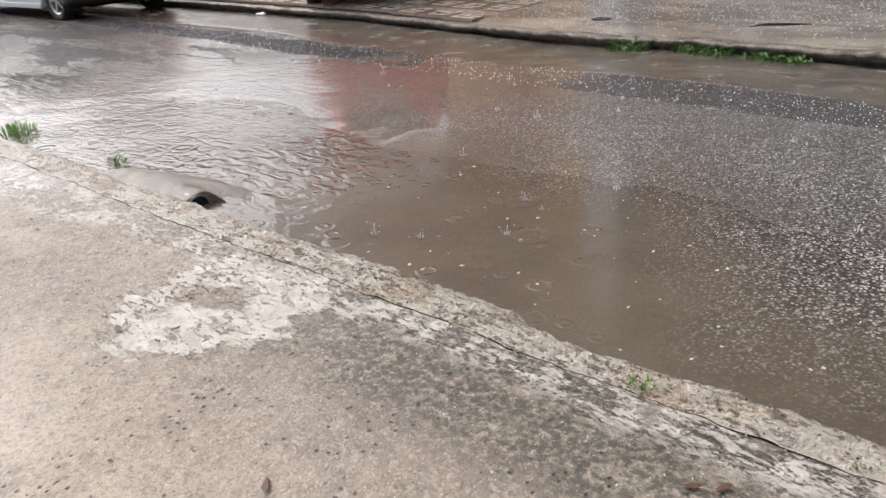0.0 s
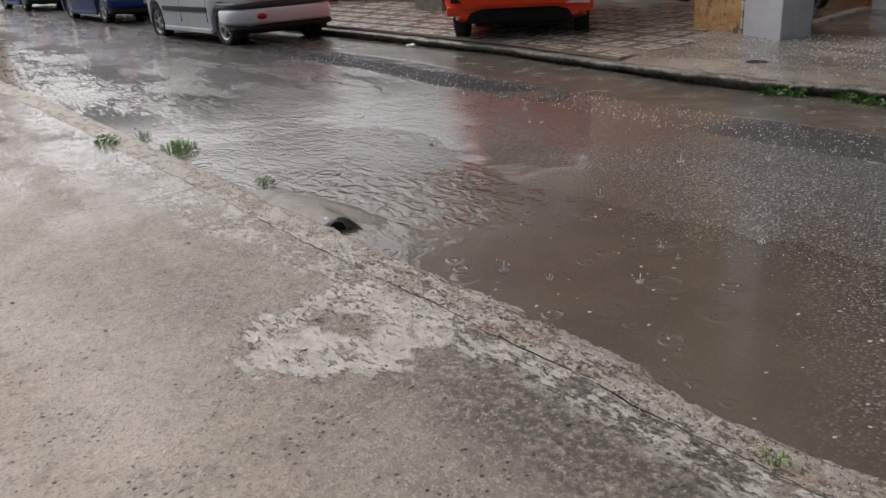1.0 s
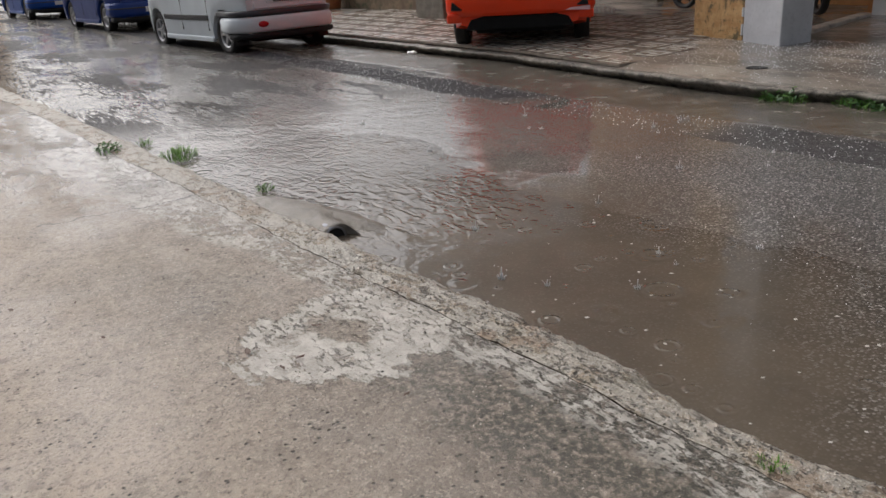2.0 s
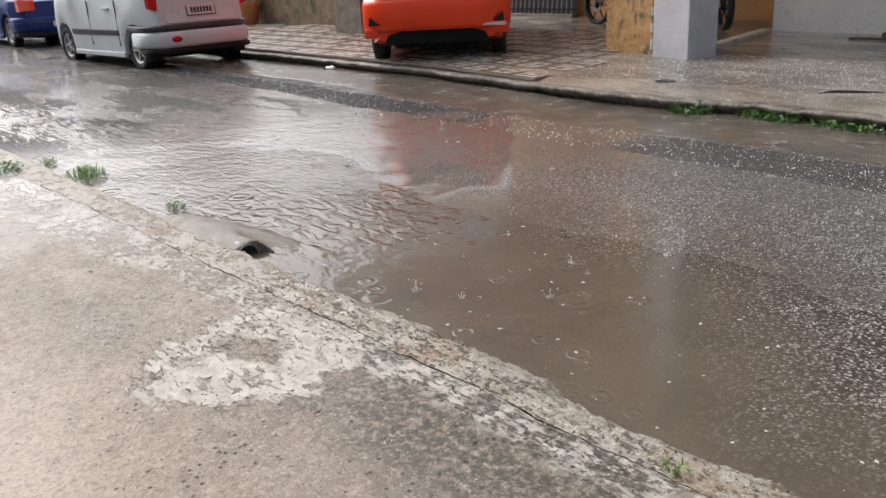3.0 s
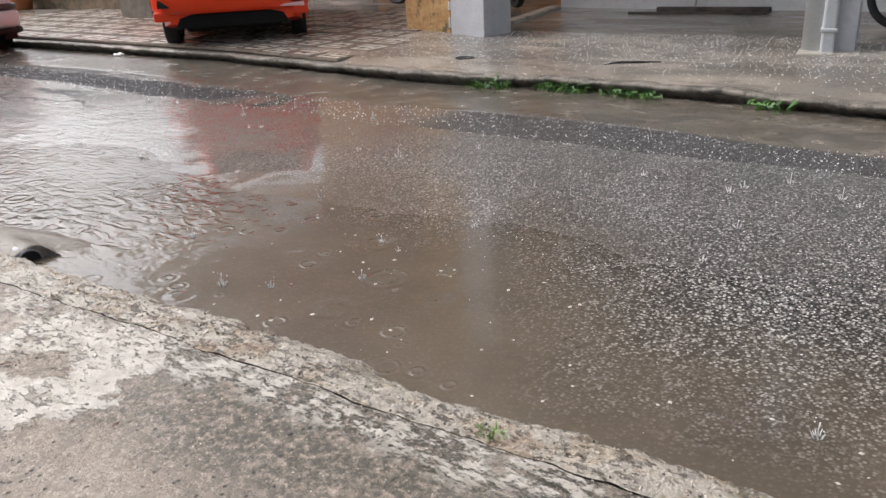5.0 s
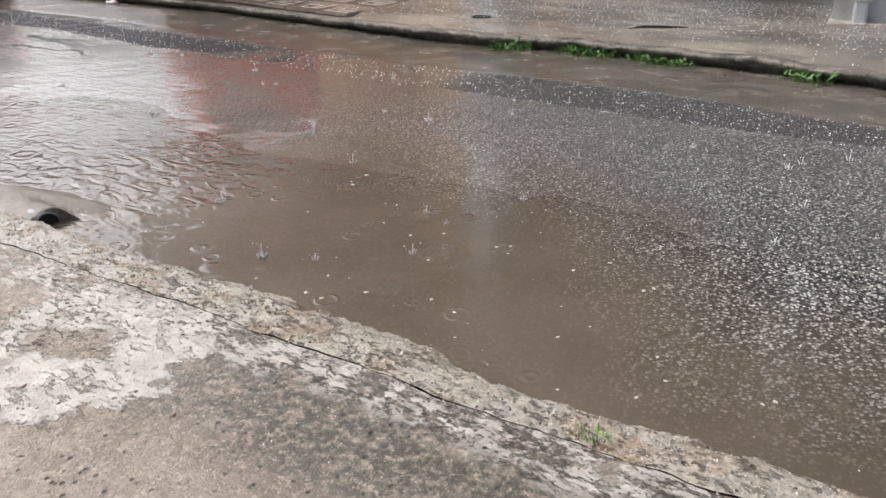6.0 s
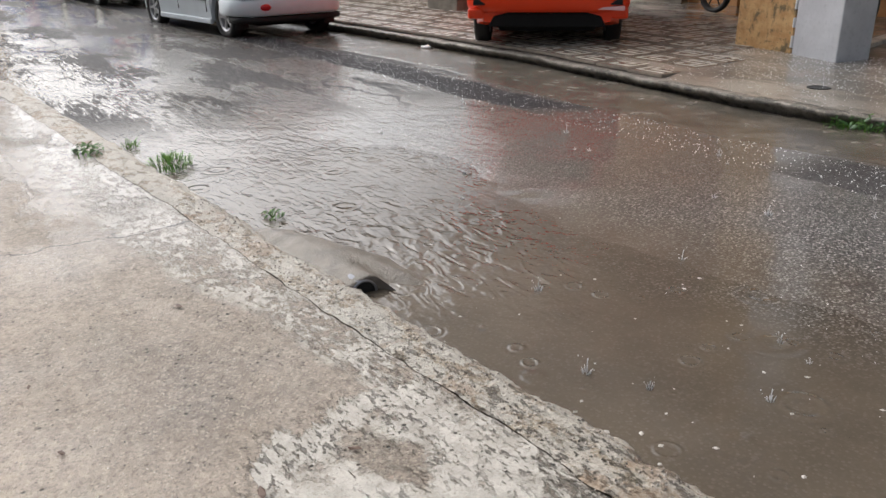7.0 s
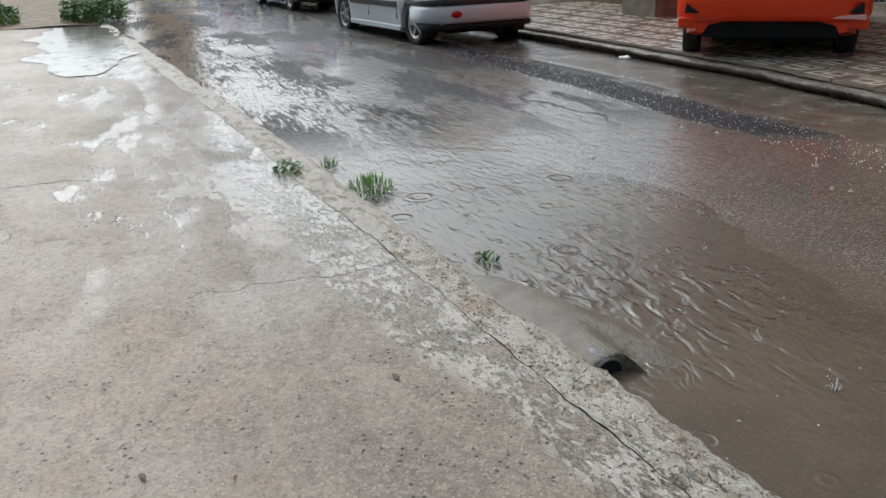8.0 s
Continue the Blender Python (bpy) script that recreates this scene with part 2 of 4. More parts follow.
def ripples(s, x, y):
    """Moving water: wavelets below the drain mouth, finer ones where the water runs down the street."""
    dx, dy = s.f("MULTIPLY", s.f("ADD", x, 3.4), 0.9), s.f("MULTIPLY", s.f("SUBTRACT", y, 2.42), 1.0)
    r = s.f("SQRT", s.f("ADD", s.f("MULTIPLY", dx, dx), s.f("MULTIPLY", dy, dy)))
    r = s.f("ADD", r, s.f("MULTIPLY", s.f("SUBTRACT", s.noise(3.0, 4), 0.5), 0.9))
    mouth = s.sm(r, 0.85, 0.2)
    run = s.f("MULTIPLY", s.sm(s.f("MULTIPLY_ADD", s.f("SUBTRACT", y, 2.0), 0.9, x), -2.6, -3.6), s.sm(x, -11.0, -5.0, 0.35, 0.7))
    wide = s.noise(9.5, 2, 0.45, s.stretch(0.75, 1.5, 1, 20), 0.9)
    fine = s.noise(19, 3, 0.5, s.stretch(0.6, 1.7, 1, 15), 0.7)
    return s.f("ADD", s.f("MULTIPLY", wide, s.f("ADD", s.f("MULTIPLY_ADD", mouth, 0.85, 0.05), s.f("MULTIPLY", run, 0.22))), s.f("MULTIPLY", fine, s.f("MULTIPLY_ADD", run, 0.32, 0.012)))


def bed(s, x, y):
    """The coarse stones of the road with painted glints, the silt over them (0 to 1) and the stones' relief."""
    sep = s.nt.nodes.new("ShaderNodeSeparateColor")
    s.put(sep.inputs[0], s.vor(108, out="Color"))
    d = s.vor(108)
    col = s.mix(s.sm(sep.outputs[0], 0.15, 0.9), (0.022, 0.0215, 0.021), (0.22, 0.207, 0.188))
    # palest stones whitened: the wet glints are put into the colour
    col = s.mix(s.sm(sep.outputs[1], 0.62, 0.95), col, (0.6, 0.58, 0.545))
    col = s.mix(s.sm(d, 0.42, 0.66), col, (0.012, 0.012, 0.013))
    wide = s.noise(1.1, 5)
    col = s.mix(s.f("MULTIPLY", s.sm(wide, 0.45, 0.65), 0.35), col, (0.07, 0.06, 0.05))
    v = s.f("SUBTRACT", y, s.f("MULTIPLY_ADD", x, 0.085, 2.06))
    lim = s.f("MAXIMUM", s.f("MINIMUM", s.f("ADD", x, 0.9), 0.0), -0.75)
    u = s.f("ADD", s.f("ADD", v, s.f("MULTIPLY", lim, 1.05)), s.f("MULTIPLY", s.f("SUBTRACT", s.noise(1.6, 6, 0.65), 0.5), 1.0))
    murk = s.sm(u, 1.3, 0.12, 0.0, 0.96)
    veil = s.f("MULTIPLY", s.sm(s.f("ADD", x, s.f("MULTIPLY", s.noise(1.2, 4), 0.9)), -1.7, -3.4), 0.58)
    deep = s.f("MULTIPLY", s.sm(s.f("ADD", v, s.f("MULTIPLY", s.f("SUBTRACT", s.noise(1.3, 5), 0.5), 0.8)), 2.3, 1.2), s.sm(x, -1.7, -2.7, 0.0, 0.9))
    murk = s.f("MAXIMUM", s.f("MAXIMUM", murk, deep), veil)
    proud = s.sm(v, 0.8, 2.0, 0.25, 1.0)
    return col, murk, s.f("MULTIPLY", s.f("MULTIPLY", s.f("SUBTRACT", 1.0, d), proud), s.f("MULTIPLY_ADD", murk, -0.9, 1.0)), proud


def asphalt_material():
    s = Mat("wet_coarse_asphalt")
    x, y, _ = s.xyz()
    col, murk, relief, proud = bed(s, x, y)
    mud = s.mix(s.sm(s.noise(1.4, 4), 0.35, 0.65), (0.095, 0.075, 0.054), (0.13, 0.104, 0.076))
    col = s.mix(murk, col, mud)
    # darker, newer strip of repair near the far side, in two lengths
    w = s.f("ABSOLUTE", s.f("ADD", s.f("SUBTRACT", y, s.f("MULTIPLY_ADD", s.f("ADD", x, 2.0), 0.045, 4.84)), s.f("MULTIPLY", s.f("SUBTRACT", s.noise(1.4, 4), 0.5), 0.22)))
    strip = s.f("MULTIPLY", s.sm(w, 0.28, 0.245), s.sm(x, -3.5, -3.1))
    left = s.f("MULTIPLY", s.sm(s.f("ADD", w, s.f("MULTIPLY", s.noise(3.0, 6, 0.7), 0.3)), 0.42, 0.34), s.sm(s.f("ADD", x, s.noise(1.5, 3)), -4.5, -4.9))
    # bare streaks farther up, where the film of water parts
    big = s.noise(1.25, 4, 0.55, s.stretch(0.5, 1.6, 1, 4))
    small = s.noise(11, 5, 0.65, s.stretch(0.4, 2.4, 1, 2))
    streak = s.f("MULTIPLY", s.sm(x, -5.4, -7.0), s.sm(s.f("MULTIPLY_ADD", big, 0.62, s.f("MULTIPLY", small, 0.38)), 0.48, 0.55, 0.0, 0.9))
    thin = s.f("MULTIPLY", s.f("MULTIPLY", s.sm(x, -5.6, -6.4), s.sm(x, -8.2, -7.0)), s.sm(s.f("ABSOLUTE", s.f("SUBTRACT", s.f("MULTIPLY_ADD", s.f("SUBTRACT", s.noise(2, 5), 0.5), 1.2, y), 3.85)), 0.05, 0.02))
    bare = s.f("MAXIMUM", s.f("MAXIMUM", s.f("MULTIPLY", strip, 0.72), left), s.f("MAXIMUM", streak, thin))
    sep = s.nt.nodes.new("ShaderNodeSeparateColor")
    s.put(sep.inputs[0], s.vor(75, out="Color"))
    dark = s.mix(s.sm(sep.outputs[0], 0.3, 1.0), (0.012, 0.012, 0.015), (0.07, 0.07, 0.075))
    col = s.mix(s.f("MULTIPLY", bare, 0.92), col, dark)
    grainy = s.sm(s.f("SUBTRACT", murk, bare), 0.45, 0.1)
    nb = s.bump(s.f("MULTIPLY_ADD", s.f("MULTIPLY", s.f("SUBTRACT", 1.0, s.vor(75)), bare), 0.8, relief), 0.75, 0.011)
    wet = s.f("ADD", ripples(s, x, y), s.f("MULTIPLY", relief, s.f("MULTIPLY", grainy, 0.1)))
    s.put(s.b.inputs["Coat Weight"], s.f("MULTIPLY_ADD", bare, -0.9, 1.0))
    s.b.inputs["Coat Roughness"].default_value, s.b.inputs["Coat IOR"].default_value = 0.05, 1.48
    s.put(s.b.inputs["Coat Normal"], s.bump(wet, 0.8, 0.03))
    return s.set(color=col, rough=s.f("MULTIPLY_ADD", s.f("MAXIMUM", murk, bare), 0.3, 0.32), spec=s.f("MULTIPLY", s.f("MULTIPLY", s.f("MULTIPLY_ADD", murk, -0.45, 0.6), proud), s.f("MULTIPLY_ADD", bare, -0.8, 1.0)), normal=nb)


def rings(s, scale, reach, vec=None):
    """Rain rings: a damped wave round the middle of each cell, of random reach."""
    n = s.nt.nodes.new("ShaderNodeTexVoronoi")
    s.put(n.inputs["Vector"], vec or s.co)
    n.inputs["Scale"].default_value = scale
    n.inputs["Randomness"].default_value = 0.8
    sep = s.nt.nodes.new("ShaderNodeSeparateColor")
    s.put(sep.inputs[0], n.outputs["Color"])
    d, own = n.outputs["Distance"], s.f("MULTIPLY", sep.outputs[0], reach)
    near = s.f("MULTIPLY", s.f("SUBTRACT", d, own), 14.0)
    hump = s.f("DIVIDE", 1.0, s.f("ADD", 1.0, s.f("MULTIPLY", near, near)))
    return s.f("MULTIPLY", s.f("MULTIPLY", hump, s.f("COSINE", s.f("MULTIPLY", near, 2.2))), s.sm(sep.outputs[1], 0.35, 0.6))


def water_material(name, color, calm=1.0):
    """Cloudy water: silt or the road's stones seen below a clear rippled surface."""
    s = Mat(name, 0.6)
    x, y, _ = s.xyz()
    h = s.f("ADD", ripples(s, x, y), s.f("MULTIPLY", s.noise(5, 3, 0.5, s.stretch(0.8, 1.4, 1, 25)), 0.12))
    h = s.f("ADD", h, s.f("MULTIPLY", rings(s, 4.0, 0.3), 0.13))
    h = s.f("ADD", h, s.f("MULTIPLY", rings(s, 8.0, 0.3), 0.09))
    stones, murk, _, _ = bed(s, x, y)
    v = s.f("SUBTRACT", y, s.f("MULTIPLY_ADD", x, 0.085, 2.06))
    murk = s.f("MAXIMUM", murk, s.sm(v, 1.2, 0.35, 0.0, 0.6))
    col = s.mix(s.sm(s.noise(1.4, 4), 0.35, 0.65), tuple(c * 0.85 for c in color), tuple(c * 1.15 for c in color))
    s.b.inputs["Coat Weight"].default_value, s.b.inputs["Coat Roughness"].default_value, s.b.inputs["Coat IOR"].default_value = 1.0, 0.085, 1.4
    s.put(s.b.inputs["Coat Normal"], s.bump(h, 0.8 * calm, 0.03))
    return s.set(color=s.mix(murk, stones, col), spec=0.1)


def far_pavement_material():
    s = Mat("wet_forecourt_concrete")
    big, mid, fine = s.noise(1.1, 5), s.noise(7, 5), s.noise(60, 4, 0.7)
    col = s.mix(s.sm(big, 0.38, 0.64), (0.2, 0.173, 0.142), (0.36, 0.315, 0.262))
    col = s.mix(s.f("MULTIPLY", s.sm(s.noise(3.2, 8, 0.72, s.stretch(0.5, 1.6)), 0.48, 0.58), 0.65), col, (0.1, 0.088, 0.072))
    col = s.mix(s.f("MULTIPLY", s.sm(fine, 0.53, 0.66), 0.6), col, (0.3, 0.275, 0.235))
    col = s.mix(s.f("MULTIPLY", s.sm(s.noise(95, 3, 0.7), 0.54, 0.64), 0.6), col, (0.04, 0.036, 0.03))
    dry = s.sm(s.noise(1.9, 6, 0.65, s.stretch(0.6, 1.3)), 0.46, 0.62)
    s.put(s.b.inputs["Coat Weight"], s.f("MULTIPLY_ADD", dry, -0.75, 0.95))
    s.b.inputs["Coat Roughness"].default_value, s.b.inputs["Coat IOR"].default_value = 0.08, 1.4
    s.put(s.b.inputs["Coat Normal"], s.bump(s.f("ADD", s.noise(9, 4), s.f("MULTIPLY", fine, 0.35)), 0.3, 0.008))
    return s.set(color=col, rough=s.f("MULTIPLY_ADD", dry, 0.2, 0.4), normal=s.bump(s.f("ADD", mid, fine), 0.6, 0.008))


def grained(name, a, b, scale=8.0, rough=0.6, bump=0.3, metal=0.0, spots=None):
    s = Mat(name, rough, metal)
    n = s.noise(scale, 6, 0.65)
    col = s.mix(s.sm(n, 0.36, 0.64), a, b)
    fine = s.noise(scale * 9, 4, 0.7)
    col = s.mix(s.f("MULTIPLY", s.sm(fine, 0.5, 0.7), 0.3), col, tuple(0.6 * c for c in a))
    if spots:
        col = s.mix(s.f("MULTIPLY", s.sm(s.noise(scale * 0.7, 6, 0.7), 0.52, 0.62), 0.85), col, spots)
        col = s.mix(s.f("MULTIPLY", s.sm(s.noise(scale * 3, 6, 0.7), 0.56, 0.64), 0.7), col, spots)
    return s.set(color=col, rough=s.f("MULTIPLY_ADD", n, 0.25, rough - 0.12), normal=s.bump(s.f("ADD", n, fine), bump, 0.008))


def paint(name, color, flake=0.0, gloss=0.45, rough=0.22):
    s = Mat(name, 0.28, flake)
    n = s.noise(3, 4)
    s.set(color=s.mix(s.f("MULTIPLY", s.sm(n, 0.4, 0.7), 0.22), color, tuple(0.75 * c for c in color)), coat=gloss)
    drops = s.sm(s.vor(70), 0.28, 0.12)
    return s.set(rough=s.f("MULTIPLY_ADD", n, 0.15, rough), normal=s.bump(drops, 0.12, 0.004))


def plain(name, color, rough=0.5, metal=0.0):
    s = Mat(name, rough, metal)
    n = s.noise(30, 4)
    return s.set(color=s.mix(s.f("MULTIPLY", n, 0.5), color, tuple(0.7 * c for c in color)), rough=s.f("MULTIPLY_ADD", n, 0.2, max(0.02, rough - 0.1)))


def leafy(name, a, b):
    s = Mat(name, 0.45)
    n = s.nt.nodes.new("ShaderNodeNewGeometry")
    return s.set(color=s.mix(n.outputs["Random Per Island"], a, b))


def drop_material(clear):
    s = Mat("splashing_water", 0.12, 0.0, (0.9, 0.9, 0.9))
    s.b.inputs["Transmission Weight"].default_value = clear
    s.b.inputs["IOR"].default_value = 1.33
    return s.m


PAVE, KERB, ASPH, FARP = pavement_material(), kerb_material(), asphalt_material(), far_pavement_material()
MUD = water_material("muddy_rain_water", (0.092, 0.073, 0.052))
CLEAR = water_material("thin_rain_water", (0.1, 0.09, 0.08), 0.6)
SOIL = grained("wet_soil", (0.05, 0.04, 0.03), (0.12, 0.095, 0.07), 12, 0.8, 0.8)
GUTTER = grained("gutter_concrete", (0.1, 0.086, 0.069), (0.175, 0.152, 0.124), 4, 0.24, 0.3, 0, (0.07, 0.062, 0.052))
FARKERB = grained("old_kerb_concrete", (0.13, 0.115, 0.095), (0.31, 0.275, 0.23), 11, 0.55, 1.0, 0, (0.05, 0.046, 0.036))
MOUND = grained("apron_mortar", (0.12, 0.1, 0.077), (0.205, 0.176, 0.14), 9, 0.36, 0.9)
GREYP = grained("grey_masonry_paint", (0.5, 0.51, 0.53), (0.58, 0.59, 0.61), 3, 0.55, 0.12)
PALEP = grained("pale_masonry_paint", (0.74, 0.75, 0.74), (0.82, 0.83, 0.82), 2, 0.6, 0.12)
OCHRE = grained("stained_ochre_plaster", (0.5, 0.28, 0.11), (0.64, 0.41, 0.19), 9, 0.75, 0.8, 0, (0.1, 0.09, 0.05))
ORANGE = grained("orange_plaster", (0.5, 0.26, 0.1), (0.6, 0.33, 0.14), 3, 0.7, 0.25)
FACADE = grained("beige_facade_plaster", (0.5, 0.4, 0.31), (0.58, 0.475, 0.375), 2, 0.75, 0.2)
BROWNW = grained("brown_garden_wall", (0.16, 0.11, 0.07), (0.26, 0.19, 0.12), 5, 0.75, 0.5, 0, (0.07, 0.08, 0.04))
BLOCK = grained("dark_stone_plinth", (0.13, 0.115, 0.09), (0.22, 0.2, 0.16), 6, 0.6, 0.5)
TILE = grained("brown_cement_tile", (0.2, 0.168, 0.136), (0.3, 0.252, 0.205), 5, 0.22, 0.3)
TILEW = grained("white_cement_inlay", (0.42, 0.39, 0.335), (0.6, 0.56, 0.49), 4, 0.4, 0.3, 0, (0.24, 0.2, 0.16))
TERRA = grained("terracotta", (0.5, 0.19, 0.08), (0.6, 0.25, 0.11), 8, 0.6, 0.2)
TIMBER = grained("weathered_dark_timber", (0.06, 0.05, 0.042), (0.14, 0.115, 0.095), 10, 0.65, 0.5)
RED, SILVER = paint("red_car_paint", (0.93, 0.055, 0.004), 0.0, 0.18), paint("silver_car_paint", (0.68, 0.735, 0.765), 0.0, 0.0, 0.45)
BLUE, NAVY = paint("blue_car_paint", (0.002, 0.032, 0.2), 0.0, 0.0, 0.4), paint("light_blue_car_paint", (0.004, 0.07, 0.36), 0.0, 0.0, 0.4)
BLACKP, RUBBER = plain("black_plastic", (0.009, 0.009, 0.009), 0.75), plain("tyre_rubber", (0.018, 0.018, 0.018), 0.7)
DARKG = plain("dark_grey_plastic", (0.045, 0.048, 0.055), 0.4)
ALLOY, STEEL = plain("alloy_metal", (0.62, 0.62, 0.63), 0.35, 0.5), plain("steel", (0.4, 0.4, 0.42), 0.35, 0.9)
LAMPR, PINKP = plain("red_lamp_plastic", (0.55, 0.01, 0.015), 0.12), plain("pale_pink_plastic", (0.9, 0.55, 0.55), 0.15)
LAMPO = plain("orange_lamp_plastic", (0.85, 0.06, 0.015), 0.12)
PLATE, INK = plain("number_plate_white", (0.75, 0.76, 0.74), 0.35), plain("ink", (0.02, 0.02, 0.025), 0.5)
GLASS = plain("dark_car_glass", (0.012, 0.014, 0.016), 0.04)
IRON = plain("black_iron", (0.02, 0.02, 0.02), 0.5, 0.3)
VOID = plain("dark_opening", (0.01, 0.01, 0.01), 0.7)
PVC = grained("grey_pvc", (0.47, 0.49, 0.5), (0.55, 0.57, 0.58), 4, 0.4, 0.1)
CABLE = plain("white_cable", (0.6, 0.6, 0.58), 0.5)
GRASS, LEAF = leafy("grass_blades", (0.08, 0.23, 0.02), (0.22, 0.42, 0.06)), leafy("weed_leaves", (0.03, 0.1, 0.018), (0.12, 0.24, 0.05))
DROPS, SPLASH = drop_material(0.0), drop_material(0.25)
PEBBLE = leafy("pebbles", (0.08, 0.07, 0.06), (0.68, 0.62, 0.54))
# near-black: the shade below the cars is put into this colour
UNDER = plain("shadowed_underside", (0.005, 0.005, 0.005), 0.95)
FOAM = plain("foam_bubbles", (0.5, 0.47, 0.42), 0.3)
DEADLEAF = plain("dead_leaf", (0.09, 0.045, 0.025), 0.6)


# ---- building helpers ----
def link(name, bm, material, smooth=False):
    me = bpy.data.meshes.new(name)
    bmesh.ops.recalc_face_normals(bm, faces=bm.faces)
    for f in bm.faces:
        f.smooth = smooth
    bm.to_mesh(me)
    bm.free()
    for m in material if isinstance(material, (list, tuple)) else (material,):
        me.materials.append(m)
    return new(name, me)


def part(name, bm, material, parent, label="", smooth=False):
    ob = link(name, bm, material, smooth)
    ob.parent = parent
    if label:
        ob["label"] = label
    return ob


def thing(name, m, label, category, group=""):
    ob = new(name)
    ob.empty_display_size = 0.1
    ob.matrix_world = m
    return tagged(ob, label, category, group)


def bx(x0, x1, y0, y1, z0, z1, bevel=0.0, bm=None, seg=2):
    own = bmesh.new()
    bmesh.ops.create_cube(own, size=1)
    for v in own.verts:
        v.co = Vector(((x0 + x1) / 2 + v.co.x * (x1 - x0), (y0 + y1) / 2 + v.co.y * (y1 - y0), (z0 + z1) / 2 + v.co.z * (z1 - z0)))
    if bevel:
        bmesh.ops.bevel(own, geom=own.edges[:], offset=bevel, segments=seg, affect="EDGES", profile=0.5)
    return join(own, bm)


def join(own, bm):
    if bm is None:
        return own
    me = bpy.data.meshes.new("tmp")
    own.to_mesh(me)
    own.free()
    bm.from_mesh(me)
    bpy.data.meshes.remove(me)
    return bm


def tube(points, radius, seg=10, bm=None, cap=True):
    """A round bar along points; radius may be one number or one a point."""
    own = bmesh.new()
    pts = [Vector(p) for p in points]
    loops = []
    for i, p in enumerate(pts):
        way = (pts[min(i + 1, len(pts) - 1)] - pts[max(i - 1, 0)]).normalized()
        side = way.orthogonal().normalized() if abs(way.z) > 0.9 else way.cross(Vector((0, 0, 1))).normalized()
        up = way.cross(side)
        r = radius[i] if isinstance(radius, (list, tuple)) else radius
        loops.append([own.verts.new(p + r * (math.cos(a) * side + math.sin(a) * up)) for a in (2 * math.pi * k / seg for k in range(seg))])
    for a, b in zip(loops, loops[1:]):
        for k in range(seg):
            own.faces.new((a[k], a[(k + 1) % seg], b[(k + 1) % seg], b[k]))
    if cap:
        own.faces.new(loops[0])
        own.faces.new(loops[-1])
    return join(own, bm)


def spun(profile, seg=28, bm=None, axis="y"):
    """A ring-shaped solid: profile of (radius, offset along the axis), closed."""
    own = bmesh.new()
    loops = []
    for k in range(seg):
        a = 2 * math.pi * k / seg
        c, s = math.cos(a), math.sin(a)
        loops.append([own.verts.new((r * c, o, r * s) if axis == "y" else (r * c, r * s, o)) for r, o in profile])
    n = len(profile)
    for k in range(seg):
        a, b = loops[k], loops[(k + 1) % seg]
        for i in range(n):
            own.faces.new((a[i], a[(i + 1) % n], b[(i + 1) % n], b[i]))
    return join(own, bm)


def lathe(profile, seg=24, bm=None):
    """A turned vertical solid, open profile of (radius, z)."""
    own = bmesh.new()
    loops = [[own.verts.new((r * math.cos(2 * math.pi * k / seg), r * math.sin(2 * math.pi * k / seg), z)) for k in range(seg)] for r, z in profile]
    for a, b in zip(loops, loops[1:]):
        for k in range(seg):
            own.faces.new((a[k], a[(k + 1) % seg], b[(k + 1) % seg], b[k]))
    own.faces.new(loops[0])
    own.faces.new(loops[-1])
    return join(own, bm)


def prism(outline, y0, y1, bm=None, bevel=0.0, axis="y"):
    """A flat outline of (a, z) pushed from y0 to y1 (or along x)."""
    own = bmesh.new()
    to = (lambda a, d, z: (a, d, z)) if axis == "y" else (lambda a, d, z: (d, a, z))
    lo = [own.verts.new(to(a, y0, z)) for a, z in outline]
    hi = [own.verts.new(to(a, y1, z)) for a, z in outline]
    own.faces.new(lo)
    own.faces.new(hi[::-1])
    for i in range(len(lo)):
        j = (i + 1) % len(lo)
        own.faces.new((lo[i], lo[j], hi[j], hi[i]))
    bmesh.ops.recalc_face_normals(own, faces=own.faces)
    if bevel:
        bmesh.ops.bevel(own, geom=own.edges[:], offset=bevel, segments=2, affect="EDGES", profile=0.5)
    return join(own, bm)


def wob(x, y=0.0, z=0.0, scale=1.0):
    return noise.noise((x * scale, y * scale, z * scale))


def smooth(a, b, x):
    t = min(1.0, max(0.0, (x - a) / (b - a)))
    return t * t * (3 - 2 * t)


def grid(name, us, vs, place, material, kind="structure", label="", category=""):
    """A sheet over the steps us and vs; place(u, v) gives each corner."""
    verts = [place(u, v) for u in us for v in vs]
    n = len(vs)
    faces = [(i * n + j, (i + 1) * n + j, (i + 1) * n + j + 1, i * n + j + 1) for i in range(len(us) - 1) for j in range(n - 1)]
    me = bpy.data.meshes.new(name)
    me.from_pydata(verts, [], faces)
    me.materials.append(material)
    me.polygons.foreach_set("use_smooth", [True] * len(me.polygons))
    return tagged(new(name, me), label, category, "", kind)


def steps(*spans):
    """Steps joined from (start, end, step) spans."""
    out = []
    for a, b, d in spans:
        out += list(np.arange(a, b - 1e-6, d))
    return [float(q) for q in out] + [float(spans[-1][1])]


# ---- the plan of the street ----
def rise(x):
    return 0.008 * max(0.0, -4.5 - x)


def joint_y(x):
    return 2.06 + 0.085 * x - 0.02 * max(0.0, -6.5 - x) + 0.022 * wob(x, 1.3, 0, 1.1) + 0.014 * wob(x, 4.4, 0, 6) + 0.008 * wob(x, 4.4, 2, 19)


def gape(x):
    """How far the kerb joint stands open, 0 to 1."""
    return smooth(-0.1, 0.4, wob(x, 12, 0, 4.1)) * (1 - 0.7 * smooth(-4.0, -5.5, x))


